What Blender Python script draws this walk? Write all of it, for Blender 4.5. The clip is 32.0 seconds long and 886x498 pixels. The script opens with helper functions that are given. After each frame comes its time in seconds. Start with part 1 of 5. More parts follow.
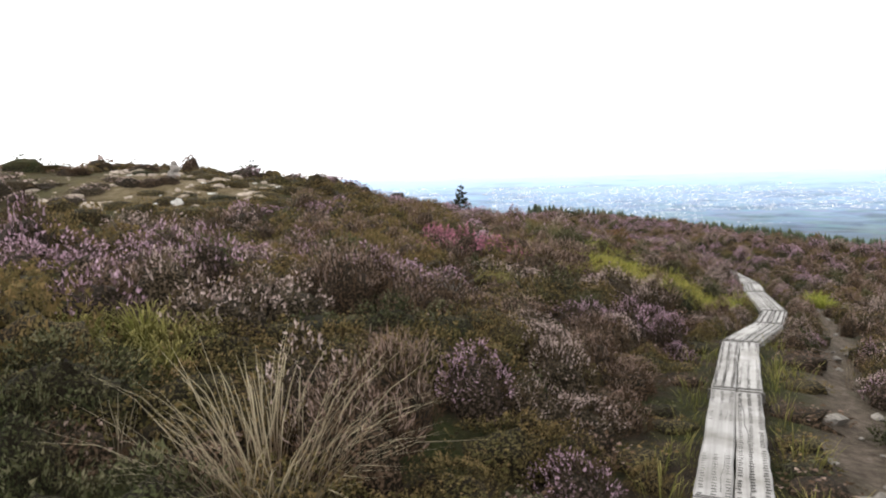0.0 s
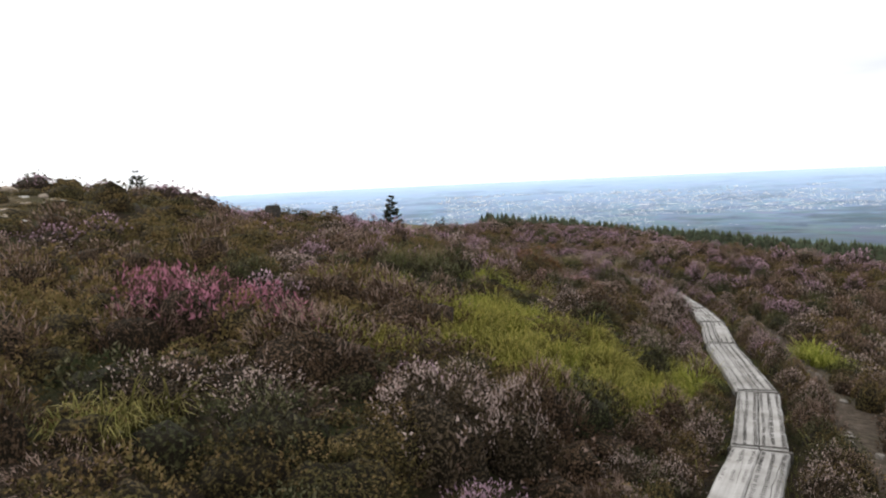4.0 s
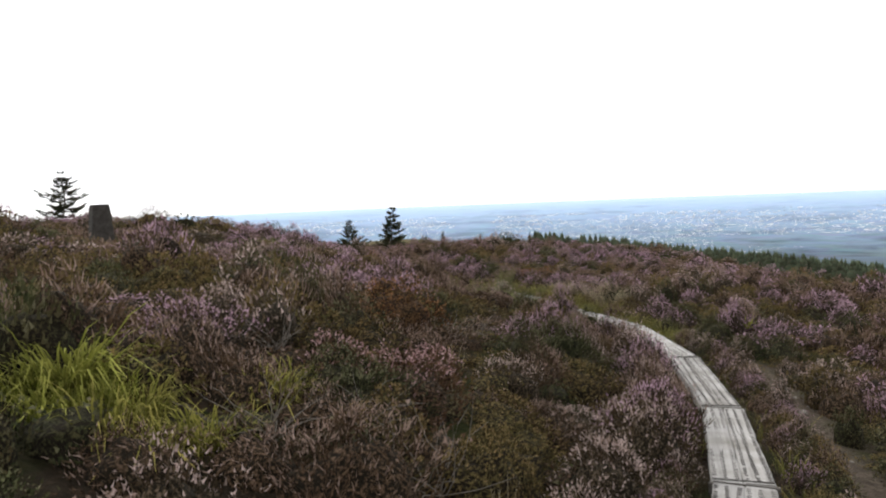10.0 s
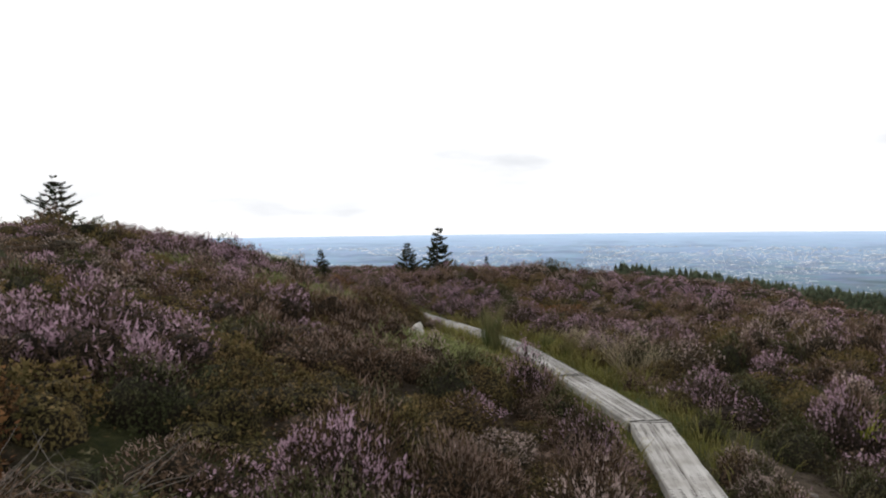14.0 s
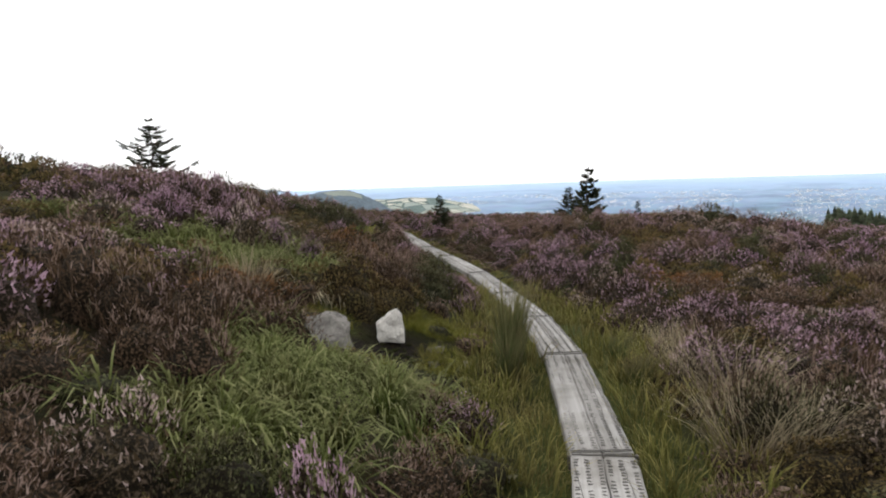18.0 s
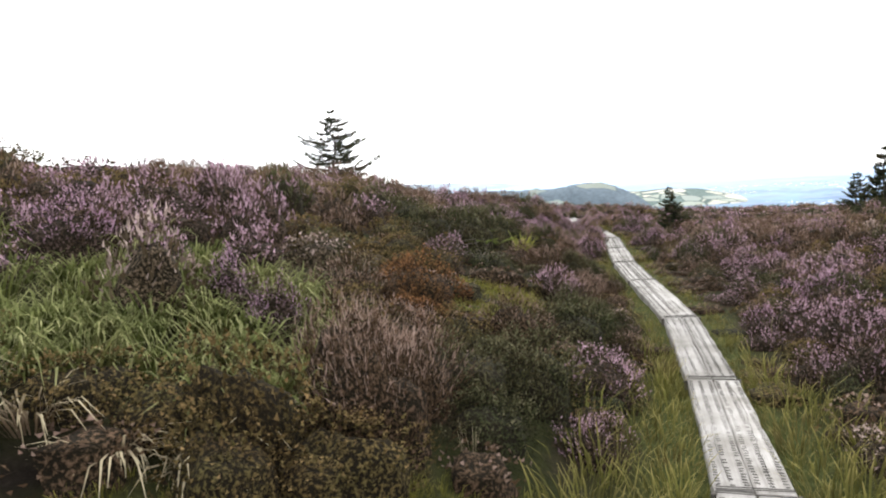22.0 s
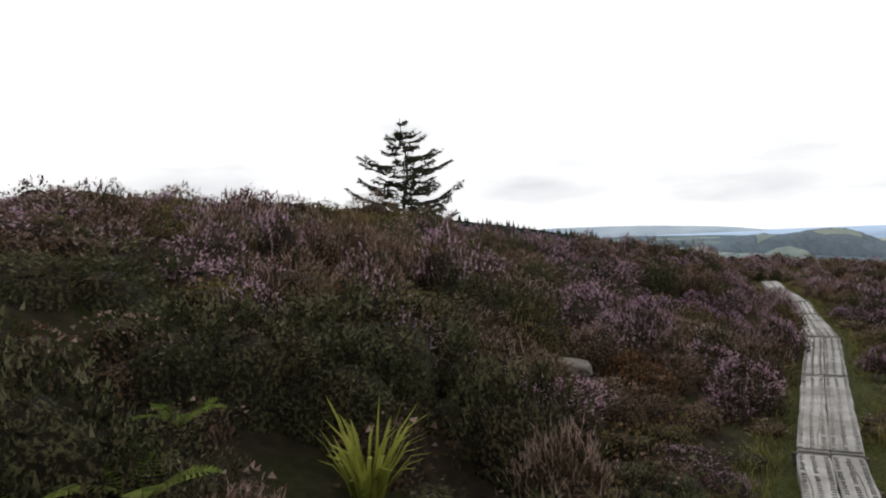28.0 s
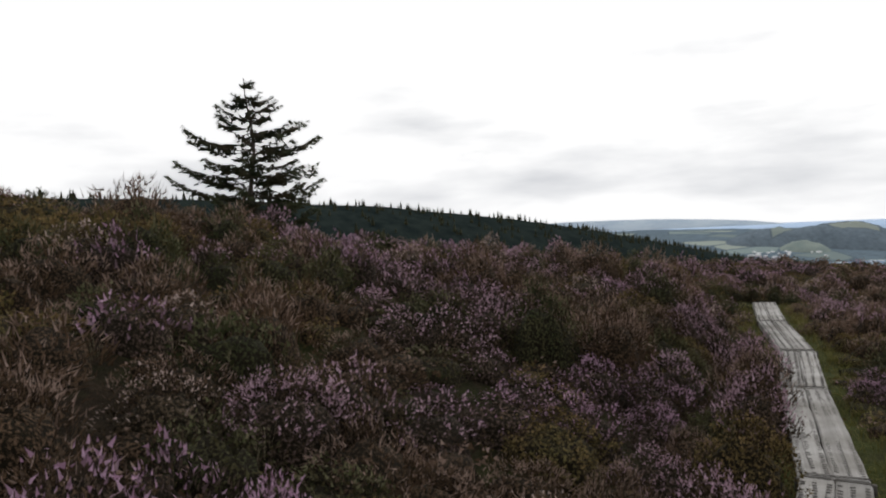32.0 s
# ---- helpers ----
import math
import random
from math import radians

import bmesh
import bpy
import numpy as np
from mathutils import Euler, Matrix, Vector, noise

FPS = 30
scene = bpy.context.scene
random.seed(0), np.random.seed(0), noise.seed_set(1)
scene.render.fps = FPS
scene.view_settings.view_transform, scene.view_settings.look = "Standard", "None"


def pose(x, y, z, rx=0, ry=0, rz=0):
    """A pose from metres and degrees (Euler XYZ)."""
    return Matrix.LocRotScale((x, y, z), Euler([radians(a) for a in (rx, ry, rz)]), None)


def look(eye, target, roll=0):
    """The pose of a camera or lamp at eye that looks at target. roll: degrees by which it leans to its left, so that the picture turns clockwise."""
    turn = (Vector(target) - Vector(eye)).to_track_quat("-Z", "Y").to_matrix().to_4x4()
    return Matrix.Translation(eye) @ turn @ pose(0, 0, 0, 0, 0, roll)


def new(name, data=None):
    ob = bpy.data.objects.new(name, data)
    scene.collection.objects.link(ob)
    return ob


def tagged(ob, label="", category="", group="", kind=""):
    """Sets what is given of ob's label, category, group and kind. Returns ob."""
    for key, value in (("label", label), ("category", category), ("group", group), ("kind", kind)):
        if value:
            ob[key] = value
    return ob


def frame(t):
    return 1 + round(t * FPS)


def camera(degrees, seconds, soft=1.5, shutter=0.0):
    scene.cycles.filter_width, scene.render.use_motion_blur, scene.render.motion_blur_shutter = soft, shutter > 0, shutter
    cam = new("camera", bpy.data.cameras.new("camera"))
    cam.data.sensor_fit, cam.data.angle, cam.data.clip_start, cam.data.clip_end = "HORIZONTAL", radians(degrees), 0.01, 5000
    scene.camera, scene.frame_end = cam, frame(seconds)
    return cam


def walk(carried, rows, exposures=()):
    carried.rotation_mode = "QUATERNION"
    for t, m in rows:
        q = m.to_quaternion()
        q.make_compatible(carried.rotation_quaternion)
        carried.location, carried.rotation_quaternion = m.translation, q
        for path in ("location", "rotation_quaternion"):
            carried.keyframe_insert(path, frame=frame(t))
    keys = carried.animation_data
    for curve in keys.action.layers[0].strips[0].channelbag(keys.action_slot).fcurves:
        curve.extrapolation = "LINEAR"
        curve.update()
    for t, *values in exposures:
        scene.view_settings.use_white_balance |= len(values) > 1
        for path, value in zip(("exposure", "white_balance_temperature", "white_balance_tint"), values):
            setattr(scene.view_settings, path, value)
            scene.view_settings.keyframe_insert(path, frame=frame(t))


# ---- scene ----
cam = camera(63.9, 32.0, soft=2.1)
PATH = [
    (0.0, pose(0.142, 0.380, 1.846, 83.51, 1.55, -0.71)),
    (0.5, pose(0.379, 1.035, 1.857, 82.72, 1.40, -3.02)),
    (1.0, pose(0.636, 1.686, 1.839, 82.22, 2.97, -1.20)),
    (1.5, pose(0.917, 2.340, 1.809, 84.89, 0.99, -2.82)),
    (2.0, pose(1.214, 2.999, 1.764, 86.37, 1.41, -1.07)),
    (2.5, pose(1.498, 3.681, 1.712, 83.88, 0.91, -3.14)),
    (3.0, pose(1.800, 4.332, 1.657, 84.27, 2.44, -3.94)),
    (3.5, pose(2.096, 5.023, 1.621, 84.09, 2.72, -4.59)),
    (5.5, pose(3.155, 7.867, 1.451, 84.71, 2.40, -2.74)),
    (6.0, pose(3.382, 8.500, 1.395, 84.86, 3.18, -5.03)),
    (6.5, pose(3.701, 9.015, 1.324, 85.25, 2.99, -5.92)),
    (7.0, pose(4.034, 9.537, 1.262, 84.46, 2.14, -9.79)),
    (7.5, pose(4.422, 10.072, 1.194, 85.53, 2.70, -8.15)),
    (8.0, pose(4.775, 10.618, 1.116, 85.08, 3.00, -8.28)),
    (8.5, pose(5.115, 11.184, 1.027, 83.82, 2.34, -3.05)),
    (9.0, pose(5.403, 11.805, 0.910, 85.06, 1.84, -2.27)),
    (9.5, pose(5.761, 12.462, 0.846, 88.31, 0.97, -0.08)),
    (10.0, pose(6.029, 13.152, 0.800, 85.84, 2.29, 0.03)),
    (10.5, pose(6.304, 13.779, 0.749, 83.57, 3.32, -1.06)),
    (11.0, pose(6.606, 14.417, 0.712, 82.52, 3.94, -1.33)),
    (11.5, pose(6.893, 15.070, 0.694, 82.77, 4.39, -3.12)),
    (12.0, pose(7.183, 15.727, 0.678, 82.03, 2.83, -1.12)),
    (12.5, pose(7.449, 16.395, 0.632, 83.31, 2.72, -2.19)),
    (13.0, pose(7.749, 17.078, 0.559, 85.49, 2.34, 3.17)),
    (13.5, pose(7.978, 17.791, 0.458, 87.54, 1.08, 3.66)),
    (14.0, pose(8.195, 18.494, 0.356, 88.20, 0.71, 7.09)),
    (14.5, pose(8.424, 19.177, 0.259, 87.66, 1.00, 6.71)),
    (16.5, pose(9.137, 21.881, 0.099, 86.32, 1.49, 12.87)),
    (17.0, pose(9.305, 22.611, 0.065, 83.26, 3.05, 13.26)),
    (17.5, pose(9.474, 23.369, 0.046, 84.34, 2.30, 19.31)),
    (18.0, pose(9.506, 24.108, 0.051, 84.26, 1.87, 21.96)),
    (18.5, pose(9.478, 24.837, 0.034, 82.91, 2.20, 28.01)),
    (19.0, pose(9.364, 25.538, 0.025, 84.17, 2.37, 27.79)),
    (19.5, pose(9.318, 26.220, -0.007, 82.70, 2.98, 30.94)),
    (20.0, pose(9.242, 26.878, -0.040, 85.21, 1.95, 31.08)),
    (20.5, pose(9.090, 27.523, -0.052, 84.13, 2.47, 34.19)),
    (21.0, pose(8.876, 28.128, -0.087, 84.36, 1.28, 36.49)),
    (21.5, pose(8.640, 28.769, -0.090, 83.95, 3.85, 35.43)),
    (22.0, pose(8.396, 29.437, -0.083, 84.65, 3.53, 42.10)),
    (22.5, pose(8.144, 30.013, -0.075, 84.72, 2.84, 44.74)),
    (23.0, pose(7.941, 30.619, -0.080, 84.70, 2.84, 47.62)),
    (23.5, pose(7.698, 31.231, -0.094, 85.30, 2.54, 46.38)),
    (24.0, pose(7.471, 31.851, -0.118, 86.62, 3.50, 51.01)),
    (24.5, pose(7.090, 32.458, -0.149, 87.59, 2.90, 50.97)),
    (26.5, pose(5.704, 35.386, -0.219, 87.31, 4.23, 57.55)),
    (27.0, pose(5.316, 35.990, -0.218, 87.85, 3.45, 58.44)),
    (27.5, pose(4.952, 36.564, -0.215, 88.97, 2.49, 60.39)),
    (28.0, pose(4.609, 37.117, -0.217, 88.81, 2.46, 59.06)),
    (28.5, pose(4.258, 37.751, -0.196, 88.60, 3.21, 59.30)),
    (29.0, pose(3.898, 38.317, -0.179, 88.85, 2.00, 57.50)),
    (29.5, pose(3.579, 38.945, -0.168, 87.30, 3.42, 56.30)),
    (30.0, pose(3.214, 39.573, -0.158, 87.42, 2.63, 58.05)),
    (30.5, pose(2.809, 40.210, -0.129, 88.36, 3.54, 57.51)),
    (31.0, pose(2.460, 40.841, -0.111, 88.07, 1.92, 60.90)),
    (31.5, pose(2.054, 41.452, -0.120, 87.48, 2.09, 58.91)),
    (32.0, pose(1.651, 42.106, -0.136, 88.38, 2.57, 60.08)),
]
EXPOSURES = [(0.0, 0.32), (1.0, 0.05), (3.0, 0.15), (5.5, -0.75), (7.3, -0.35), (8.0, 0.1), (9.0, 0.2), (10.0, -0.15), (11.0, 0.1), (12.0, 0.15), (13.0, -0.25), (14.0, -0.52), (17.0, -0.3), (19.0, -0.05), (20.0, 0.5), (21.0, 0.65), (22.0, 0.5), (23.0, 0.3), (24.5, 0.35), (26.5, -0.65), (29.0, -0.75), (30.0, -0.8), (31.0, -0.85), (32.0, -0.92)]
walk(cam, PATH, EXPOSURES)

# ---- sky and light ----
world = bpy.data.worlds.new("world")
scene.world = world
world.use_nodes = True


def shift_bank(nt, tc):
    flat = nt.nodes.new("ShaderNodeMapping")
    flat.inputs["Scale"].default_value = (1.0, 1.0, 4.0)
    nt.links.new(tc.outputs["Generated"], flat.inputs["Vector"])
    return flat.outputs[0]


def build_sky():
    nt = world.node_tree
    nt.nodes.clear()
    out = nt.nodes.new("ShaderNodeOutputWorld")
    bg = nt.nodes.new("ShaderNodeBackground")
    sky = nt.nodes.new("ShaderNodeTexSky")
    sky.sky_type, sky.sun_disc = "NISHITA", False
    sky.sun_elevation, sky.sun_rotation = radians(42), radians(-40)
    dim = nt.nodes.new("ShaderNodeVectorMath")
    dim.operation = "SCALE"
    dim.inputs["Scale"].default_value = 0.10
    nt.links.new(sky.outputs[0], dim.inputs[0])
    tc = nt.nodes.new("ShaderNodeTexCoord")
    stretch = nt.nodes.new("ShaderNodeMapping")
    stretch.inputs["Scale"].default_value = (1.0, 1.0, 3.6)
    nt.links.new(tc.outputs["Generated"], stretch.inputs["Vector"])
    # broad cloud cover, nearly closed, with a few thin blue gaps
    cover = nt.nodes.new("ShaderNodeTexNoise")
    cover.inputs["Scale"].default_value, cover.inputs["Detail"].default_value = 2.3, 7.0
    cover.inputs["Roughness"].default_value = 0.55
    nt.links.new(stretch.outputs[0], cover.inputs["Vector"])
    gap = nt.nodes.new("ShaderNodeMapRange")
    gap.inputs["From Min"].default_value, gap.inputs["From Max"].default_value = 0.16, 0.30
    nt.links.new(cover.outputs["Fac"], gap.inputs["Value"])
    # shading of the cloud bases
    base = nt.nodes.new("ShaderNodeTexNoise")
    base.inputs["Scale"].default_value, base.inputs["Detail"].default_value = 3.1, 6.0
    shift = nt.nodes.new("ShaderNodeMapping")
    shift.inputs["Location"].default_value = (4.3, 1.7, 2.2)
    shift.inputs["Scale"].default_value = (1.0, 1.0, 4.5)
    nt.links.new(tc.outputs["Generated"], shift.inputs["Vector"])
    nt.links.new(shift.outputs[0], base.inputs["Vector"])
    grey = nt.nodes.new("ShaderNodeValToRGB")
    grey.color_ramp.elements[0].position, grey.color_ramp.elements[0].color = 0.30, (1.18, 1.21, 1.27, 1)
    dull = grey.color_ramp.elements.new(0.10)
    dull.color = (0.94, 0.98, 1.05, 1)
    last_stop = grey.color_ramp.elements[len(grey.color_ramp.elements) - 1]
    last_stop.position, last_stop.color = 0.55, (1.90, 1.90, 1.91, 1)
    axes = nt.nodes.new("ShaderNodeSeparateXYZ")
    nt.links.new(tc.outputs["Generated"], axes.inputs[0])
    lift = nt.nodes.new("ShaderNodeMapRange")
    lift.inputs["From Min"].default_value, lift.inputs["From Max"].default_value = 0.04, 0.24
    lift.inputs["To Max"].default_value = 0.16
    nt.links.new(axes.outputs["Z"], lift.inputs["Value"])
    high = nt.nodes.new("ShaderNodeMath")
    nt.links.new(base.outputs["Fac"], high.inputs[0])
    nt.links.new(lift.outputs[0], high.inputs[1])
    # one heavier bank of cloud low over the plain
    bank = nt.nodes.new("ShaderNodeVectorMath")
    bank.operation = "DISTANCE"
    bank.inputs[1].default_value = Vector((0.59, 0.805, 0.40))
    nt.links.new(shift_bank(nt, tc), bank.inputs[0])
    heavy = nt.nodes.new("ShaderNodeMapRange")
    heavy.inputs["From Min"].default_value, heavy.inputs["From Max"].default_value = 0.02, 0.27
    heavy.inputs["To Min"].default_value, heavy.inputs["To Max"].default_value = -0.33, 0.0
    nt.links.new(bank.outputs["Value"], heavy.inputs["Value"])
    last = nt.nodes.new("ShaderNodeMath")
    nt.links.new(high.outputs[0], last.inputs[0])
    nt.links.new(heavy.outputs[0], last.inputs[1])
    nt.links.new(last.outputs[0], grey.inputs["Fac"])
    mix = nt.nodes.new("ShaderNodeMix")
    mix.data_type = "RGBA"
    nt.links.new(gap.outputs[0], mix.inputs["Factor"])
    nt.links.new(dim.outputs[0], mix.inputs["A"])
    # the cloud is brightest towards the sun and duller on the far side of the sky
    turn = nt.nodes.new("ShaderNodeVectorMath")
    turn.operation = "DOT_PRODUCT"
    turn.inputs[1].default_value = Vector((-40, 55, 60)).normalized()
    nt.links.new(tc.outputs["Generated"], turn.inputs[0])
    glow = nt.nodes.new("ShaderNodeMapRange")
    glow.inputs["From Min"].default_value, glow.inputs["From Max"].default_value = -0.7, 0.25
    glow.inputs["To Min"].default_value, glow.inputs["To Max"].default_value = 0.60, 1.0
    nt.links.new(turn.outputs["Value"], glow.inputs["Value"])
    lit = nt.nodes.new("ShaderNodeVectorMath")
    lit.operation = "SCALE"
    nt.links.new(grey.outputs[0], lit.inputs[0])
    nt.links.new(glow.outputs[0], lit.inputs["Scale"])
    nt.links.new(lit.outputs[0], mix.inputs["B"])
    nt.links.new(mix.outputs["Result"], bg.inputs["Color"])
    bg.inputs["Strength"].default_value = 1.0
    nt.links.new(bg.outputs[0], out.inputs["Surface"])


build_sky()
sun = new("sun", bpy.data.lights.new("sun", "SUN"))
sun.data.energy, sun.data.angle, sun.data.color = 2.0, radians(12), (1.0, 0.95, 0.88)
sun.matrix_world = look((-40, 55, 60), (0, 0, 0))


# ---- materials ----
def material(name, build, rough=0.85):
    m = bpy.data.materials.new(name)
    m.use_nodes = True
    nt = m.node_tree
    b = nt.nodes["Principled BSDF"]
    b.inputs["Roughness"].default_value = rough
    b.inputs["Specular IOR Level"].default_value = 0.25
    build(nt, b)
    return m


def node(nt, kind, **inputs):
    n = nt.nodes.new(kind)
    for key, value in inputs.items():
        n.inputs[key.replace("_", " ")].default_value = value
    return n


def noise_fac(nt, scale, detail=4.0, rough=0.55, vector=None):
    n = node(nt, "ShaderNodeTexNoise", Scale=scale, Detail=detail, Roughness=rough)
    if vector is None:
        vector = nt.nodes.new("ShaderNodeNewGeometry").outputs["Position"]
    nt.links.new(vector, n.inputs["Vector"])
    return n.outputs["Fac"]


def ramp(nt, fac, *stops):
    r = nt.nodes.new("ShaderNodeValToRGB")
    while len(r.color_ramp.elements) < len(stops):
        r.color_ramp.elements.new(0.5)
    for e, (p, c) in zip(r.color_ramp.elements, stops):
        e.position, e.color = p, (*c, 1)
    nt.links.new(fac, r.inputs["Fac"])
    return r.outputs["Color"]


def mixed(nt, fac, a, b, blend="MIX"):
    m = nt.nodes.new("ShaderNodeMix")
    m.data_type, m.blend_type = "RGBA", blend
    for key, value in (("Factor", fac), ("A", a), ("B", b)):
        if hasattr(value, "links"):
            nt.links.new(value, m.inputs[key])
        elif key == "Factor":
            m.inputs[key].default_value = value
        else:
            m.inputs[key].default_value = (*value, 1)
    return m.outputs["Result"]


def attribute(nt, name):
    a = nt.nodes.new("ShaderNodeAttribute")
    a.attribute_name = name
    return a.outputs["Fac"]


def island(nt):
    return nt.nodes.new("ShaderNodeNewGeometry").outputs["Random Per Island"]


def scaled(nt, color, fac, low, high):
    """The colour times a number between low and high that follows fac."""
    m = node(nt, "ShaderNodeMapRange", To_Min=low, To_Max=high)
    nt.links.new(fac, m.inputs["Value"])
    v = nt.nodes.new("ShaderNodeVectorMath")
    v.operation = "SCALE"
    nt.links.new(color, v.inputs[0])
    nt.links.new(m.outputs[0], v.inputs["Scale"])
    return v.outputs[0]


def bump(nt, b, fac, strength, distance):
    n = node(nt, "ShaderNodeBump", Strength=strength, Distance=distance)
    nt.links.new(fac, n.inputs["Height"])
    nt.links.new(n.outputs[0], b.inputs["Normal"])


def plant(name, low, high, tip_low, tip_high, start=0.45, end=0.75, core=0.18, dry=(0.085, 0.056, 0.032)):
    """Leaves between two colours by patch and by leaf; the tips (flowers, dry ends) between two others."""
    def build(nt, b):
        patch = noise_fac(nt, 0.9, 3.0)
        turn = node(nt, "ShaderNodeMapRange", From_Min=0.42, From_Max=0.68, To_Max=0.55)
        nt.links.new(noise_fac(nt, 2.1, 4.0, 0.6), turn.inputs["Value"])
        leaf = mixed(nt, turn.outputs[0], mixed(nt, patch, low, high), dry)
        leaf = scaled(nt, leaf, island(nt), 0.58, 1.40)
        leaf = scaled(nt, leaf, noise_fac(nt, 1.7, 3.0, 0.6), 0.36, 1.68)
        tip = scaled(nt, mixed(nt, island(nt), tip_low, tip_high), noise_fac(nt, 2.3, 2.0), 0.7, 1.6)
        m = node(nt, "ShaderNodeMapRange", From_Min=start, From_Max=end)
        nt.links.new(attribute(nt, "tip"), m.inputs["Value"])
        outer = mixed(nt, m.outputs[0], leaf, tip)
        # the tangle inside: dark stems painted near black for shade, leaves and some of the tip colour in fine grains
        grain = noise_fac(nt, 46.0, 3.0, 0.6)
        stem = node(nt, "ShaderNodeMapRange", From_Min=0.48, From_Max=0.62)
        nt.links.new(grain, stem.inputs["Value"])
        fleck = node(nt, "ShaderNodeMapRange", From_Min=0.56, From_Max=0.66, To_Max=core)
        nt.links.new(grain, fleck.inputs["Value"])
        shaded_inner = mixed(nt, stem.outputs[0], (0.010, 0.008, 0.005), leaf)
        shaded_inner = mixed(nt, fleck.outputs[0], shaded_inner, tip_low)
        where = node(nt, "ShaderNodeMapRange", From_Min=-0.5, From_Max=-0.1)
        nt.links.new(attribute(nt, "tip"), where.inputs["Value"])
        nt.links.new(mixed(nt, where.outputs[0], shaded_inner, outer), b.inputs["Base Color"])
        b.inputs["Specular IOR Level"].default_value = 0.08
        bump(nt, b, grain, 0.8, 0.03)
        # thin leaves let some light through
        thin = nt.nodes.new("ShaderNodeBsdfTranslucent")
        nt.links.new(outer, thin.inputs["Color"])
        both = nt.nodes.new("ShaderNodeMixShader")
        part_thin = nt.nodes.new("ShaderNodeMath")
        part_thin.operation = "MULTIPLY"
        part_thin.inputs[1].default_value = 0.28
        nt.links.new(where.outputs[0], part_thin.inputs[0])
        nt.links.new(part_thin.outputs[0], both.inputs[0])
        nt.links.new(b.outputs[0], both.inputs[1])
        nt.links.new(thin.outputs[0], both.inputs[2])
        nt.links.new(both.outputs[0], nt.nodes["Material Output"].inputs["Surface"])
    return material(name, build, 0.95)


HEATHER = [
    plant("heather in bloom", (0.038, 0.031, 0.020), (0.064, 0.043, 0.031), (0.25, 0.152, 0.198), (0.47, 0.325, 0.395), 0.35, 0.7),
    plant("fading heather", (0.046, 0.039, 0.023), (0.077, 0.056, 0.035), (0.26, 0.188, 0.172), (0.47, 0.375, 0.345), 0.4, 0.8),
    plant("brown heather", (0.056, 0.036, 0.022), (0.096, 0.060, 0.037), (0.17, 0.112, 0.088), (0.31, 0.23, 0.195), 0.4, 0.8),
    plant("green heather", (0.021, 0.027, 0.012), (0.044, 0.049, 0.020), (0.074, 0.080, 0.036), (0.155, 0.140, 0.085), 0.45, 0.95),
    plant("bilberry", (0.055, 0.053, 0.020), (0.100, 0.078, 0.030), (0.128, 0.100, 0.040), (0.195, 0.130, 0.060), 0.3, 0.9, dry=(0.105, 0.056, 0.026)),
    plant("bell heather", (0.040, 0.034, 0.020), (0.070, 0.040, 0.031), (0.23, 0.080, 0.120), (0.38, 0.165, 0.22), 0.33, 0.6),
    plant("rusty bilberry", (0.062, 0.038, 0.018), (0.110, 0.057, 0.024), (0.16, 0.084, 0.036), (0.25, 0.125, 0.055), 0.3, 0.9, dry=(0.13, 0.052, 0.026)),
    plant("violet heather", (0.036, 0.030, 0.021), (0.060, 0.041, 0.033), (0.225, 0.125, 0.185), (0.43, 0.285, 0.385), 0.35, 0.7),
    plant("rusty heather", (0.060, 0.036, 0.020), (0.104, 0.050, 0.028), (0.24, 0.130, 0.130), (0.46, 0.31, 0.32), 0.45, 0.8),
]
GRASS = plant("moor grass", (0.084, 0.099, 0.018), (0.165, 0.160, 0.028), (0.200, 0.196, 0.036), (0.41, 0.345, 0.10), 0.5, 1.0)
GRASS_SOFT = plant("soft green grass", (0.085, 0.092, 0.024), (0.140, 0.134, 0.036), (0.185, 0.172, 0.05), (0.36, 0.30, 0.12), 0.5, 1.0)
GRASS_LIME = plant("lime grass", (0.11, 0.135, 0.020), (0.19, 0.20, 0.030), (0.21, 0.225, 0.036), (0.36, 0.35, 0.09), 0.4, 1.0)
GRASS_PALE = plant("pale arching grass", (0.048, 0.068, 0.018), (0.100, 0.116, 0.032), (0.125, 0.146, 0.045), (0.28, 0.280, 0.14), 0.4, 1.0)
STRAW = plant("straw grass", (0.085, 0.058, 0.037), (0.140, 0.105, 0.077), (0.270, 0.220, 0.143), (0.440, 0.385, 0.260), 0.25, 0.8)
RUSH = plant("rush", (0.045, 0.070, 0.024), (0.085, 0.105, 0.037), (0.100, 0.110, 0.047), (0.220, 0.170, 0.093), 0.5, 1.0)
FERN = plant("fern", (0.085, 0.13, 0.022), (0.14, 0.19, 0.035), (0.15, 0.20, 0.04), (0.24, 0.26, 0.06))
SPRUCE = plant("spruce needles", (0.016, 0.024, 0.013), (0.032, 0.040, 0.022), (0.040, 0.050, 0.026), (0.075, 0.080, 0.042), 0.6, 1.0)
FOREST = plant("plantation needles", (0.030, 0.045, 0.030), (0.050, 0.068, 0.042), (0.055, 0.075, 0.045), (0.085, 0.105, 0.060), 0.5, 1.0)


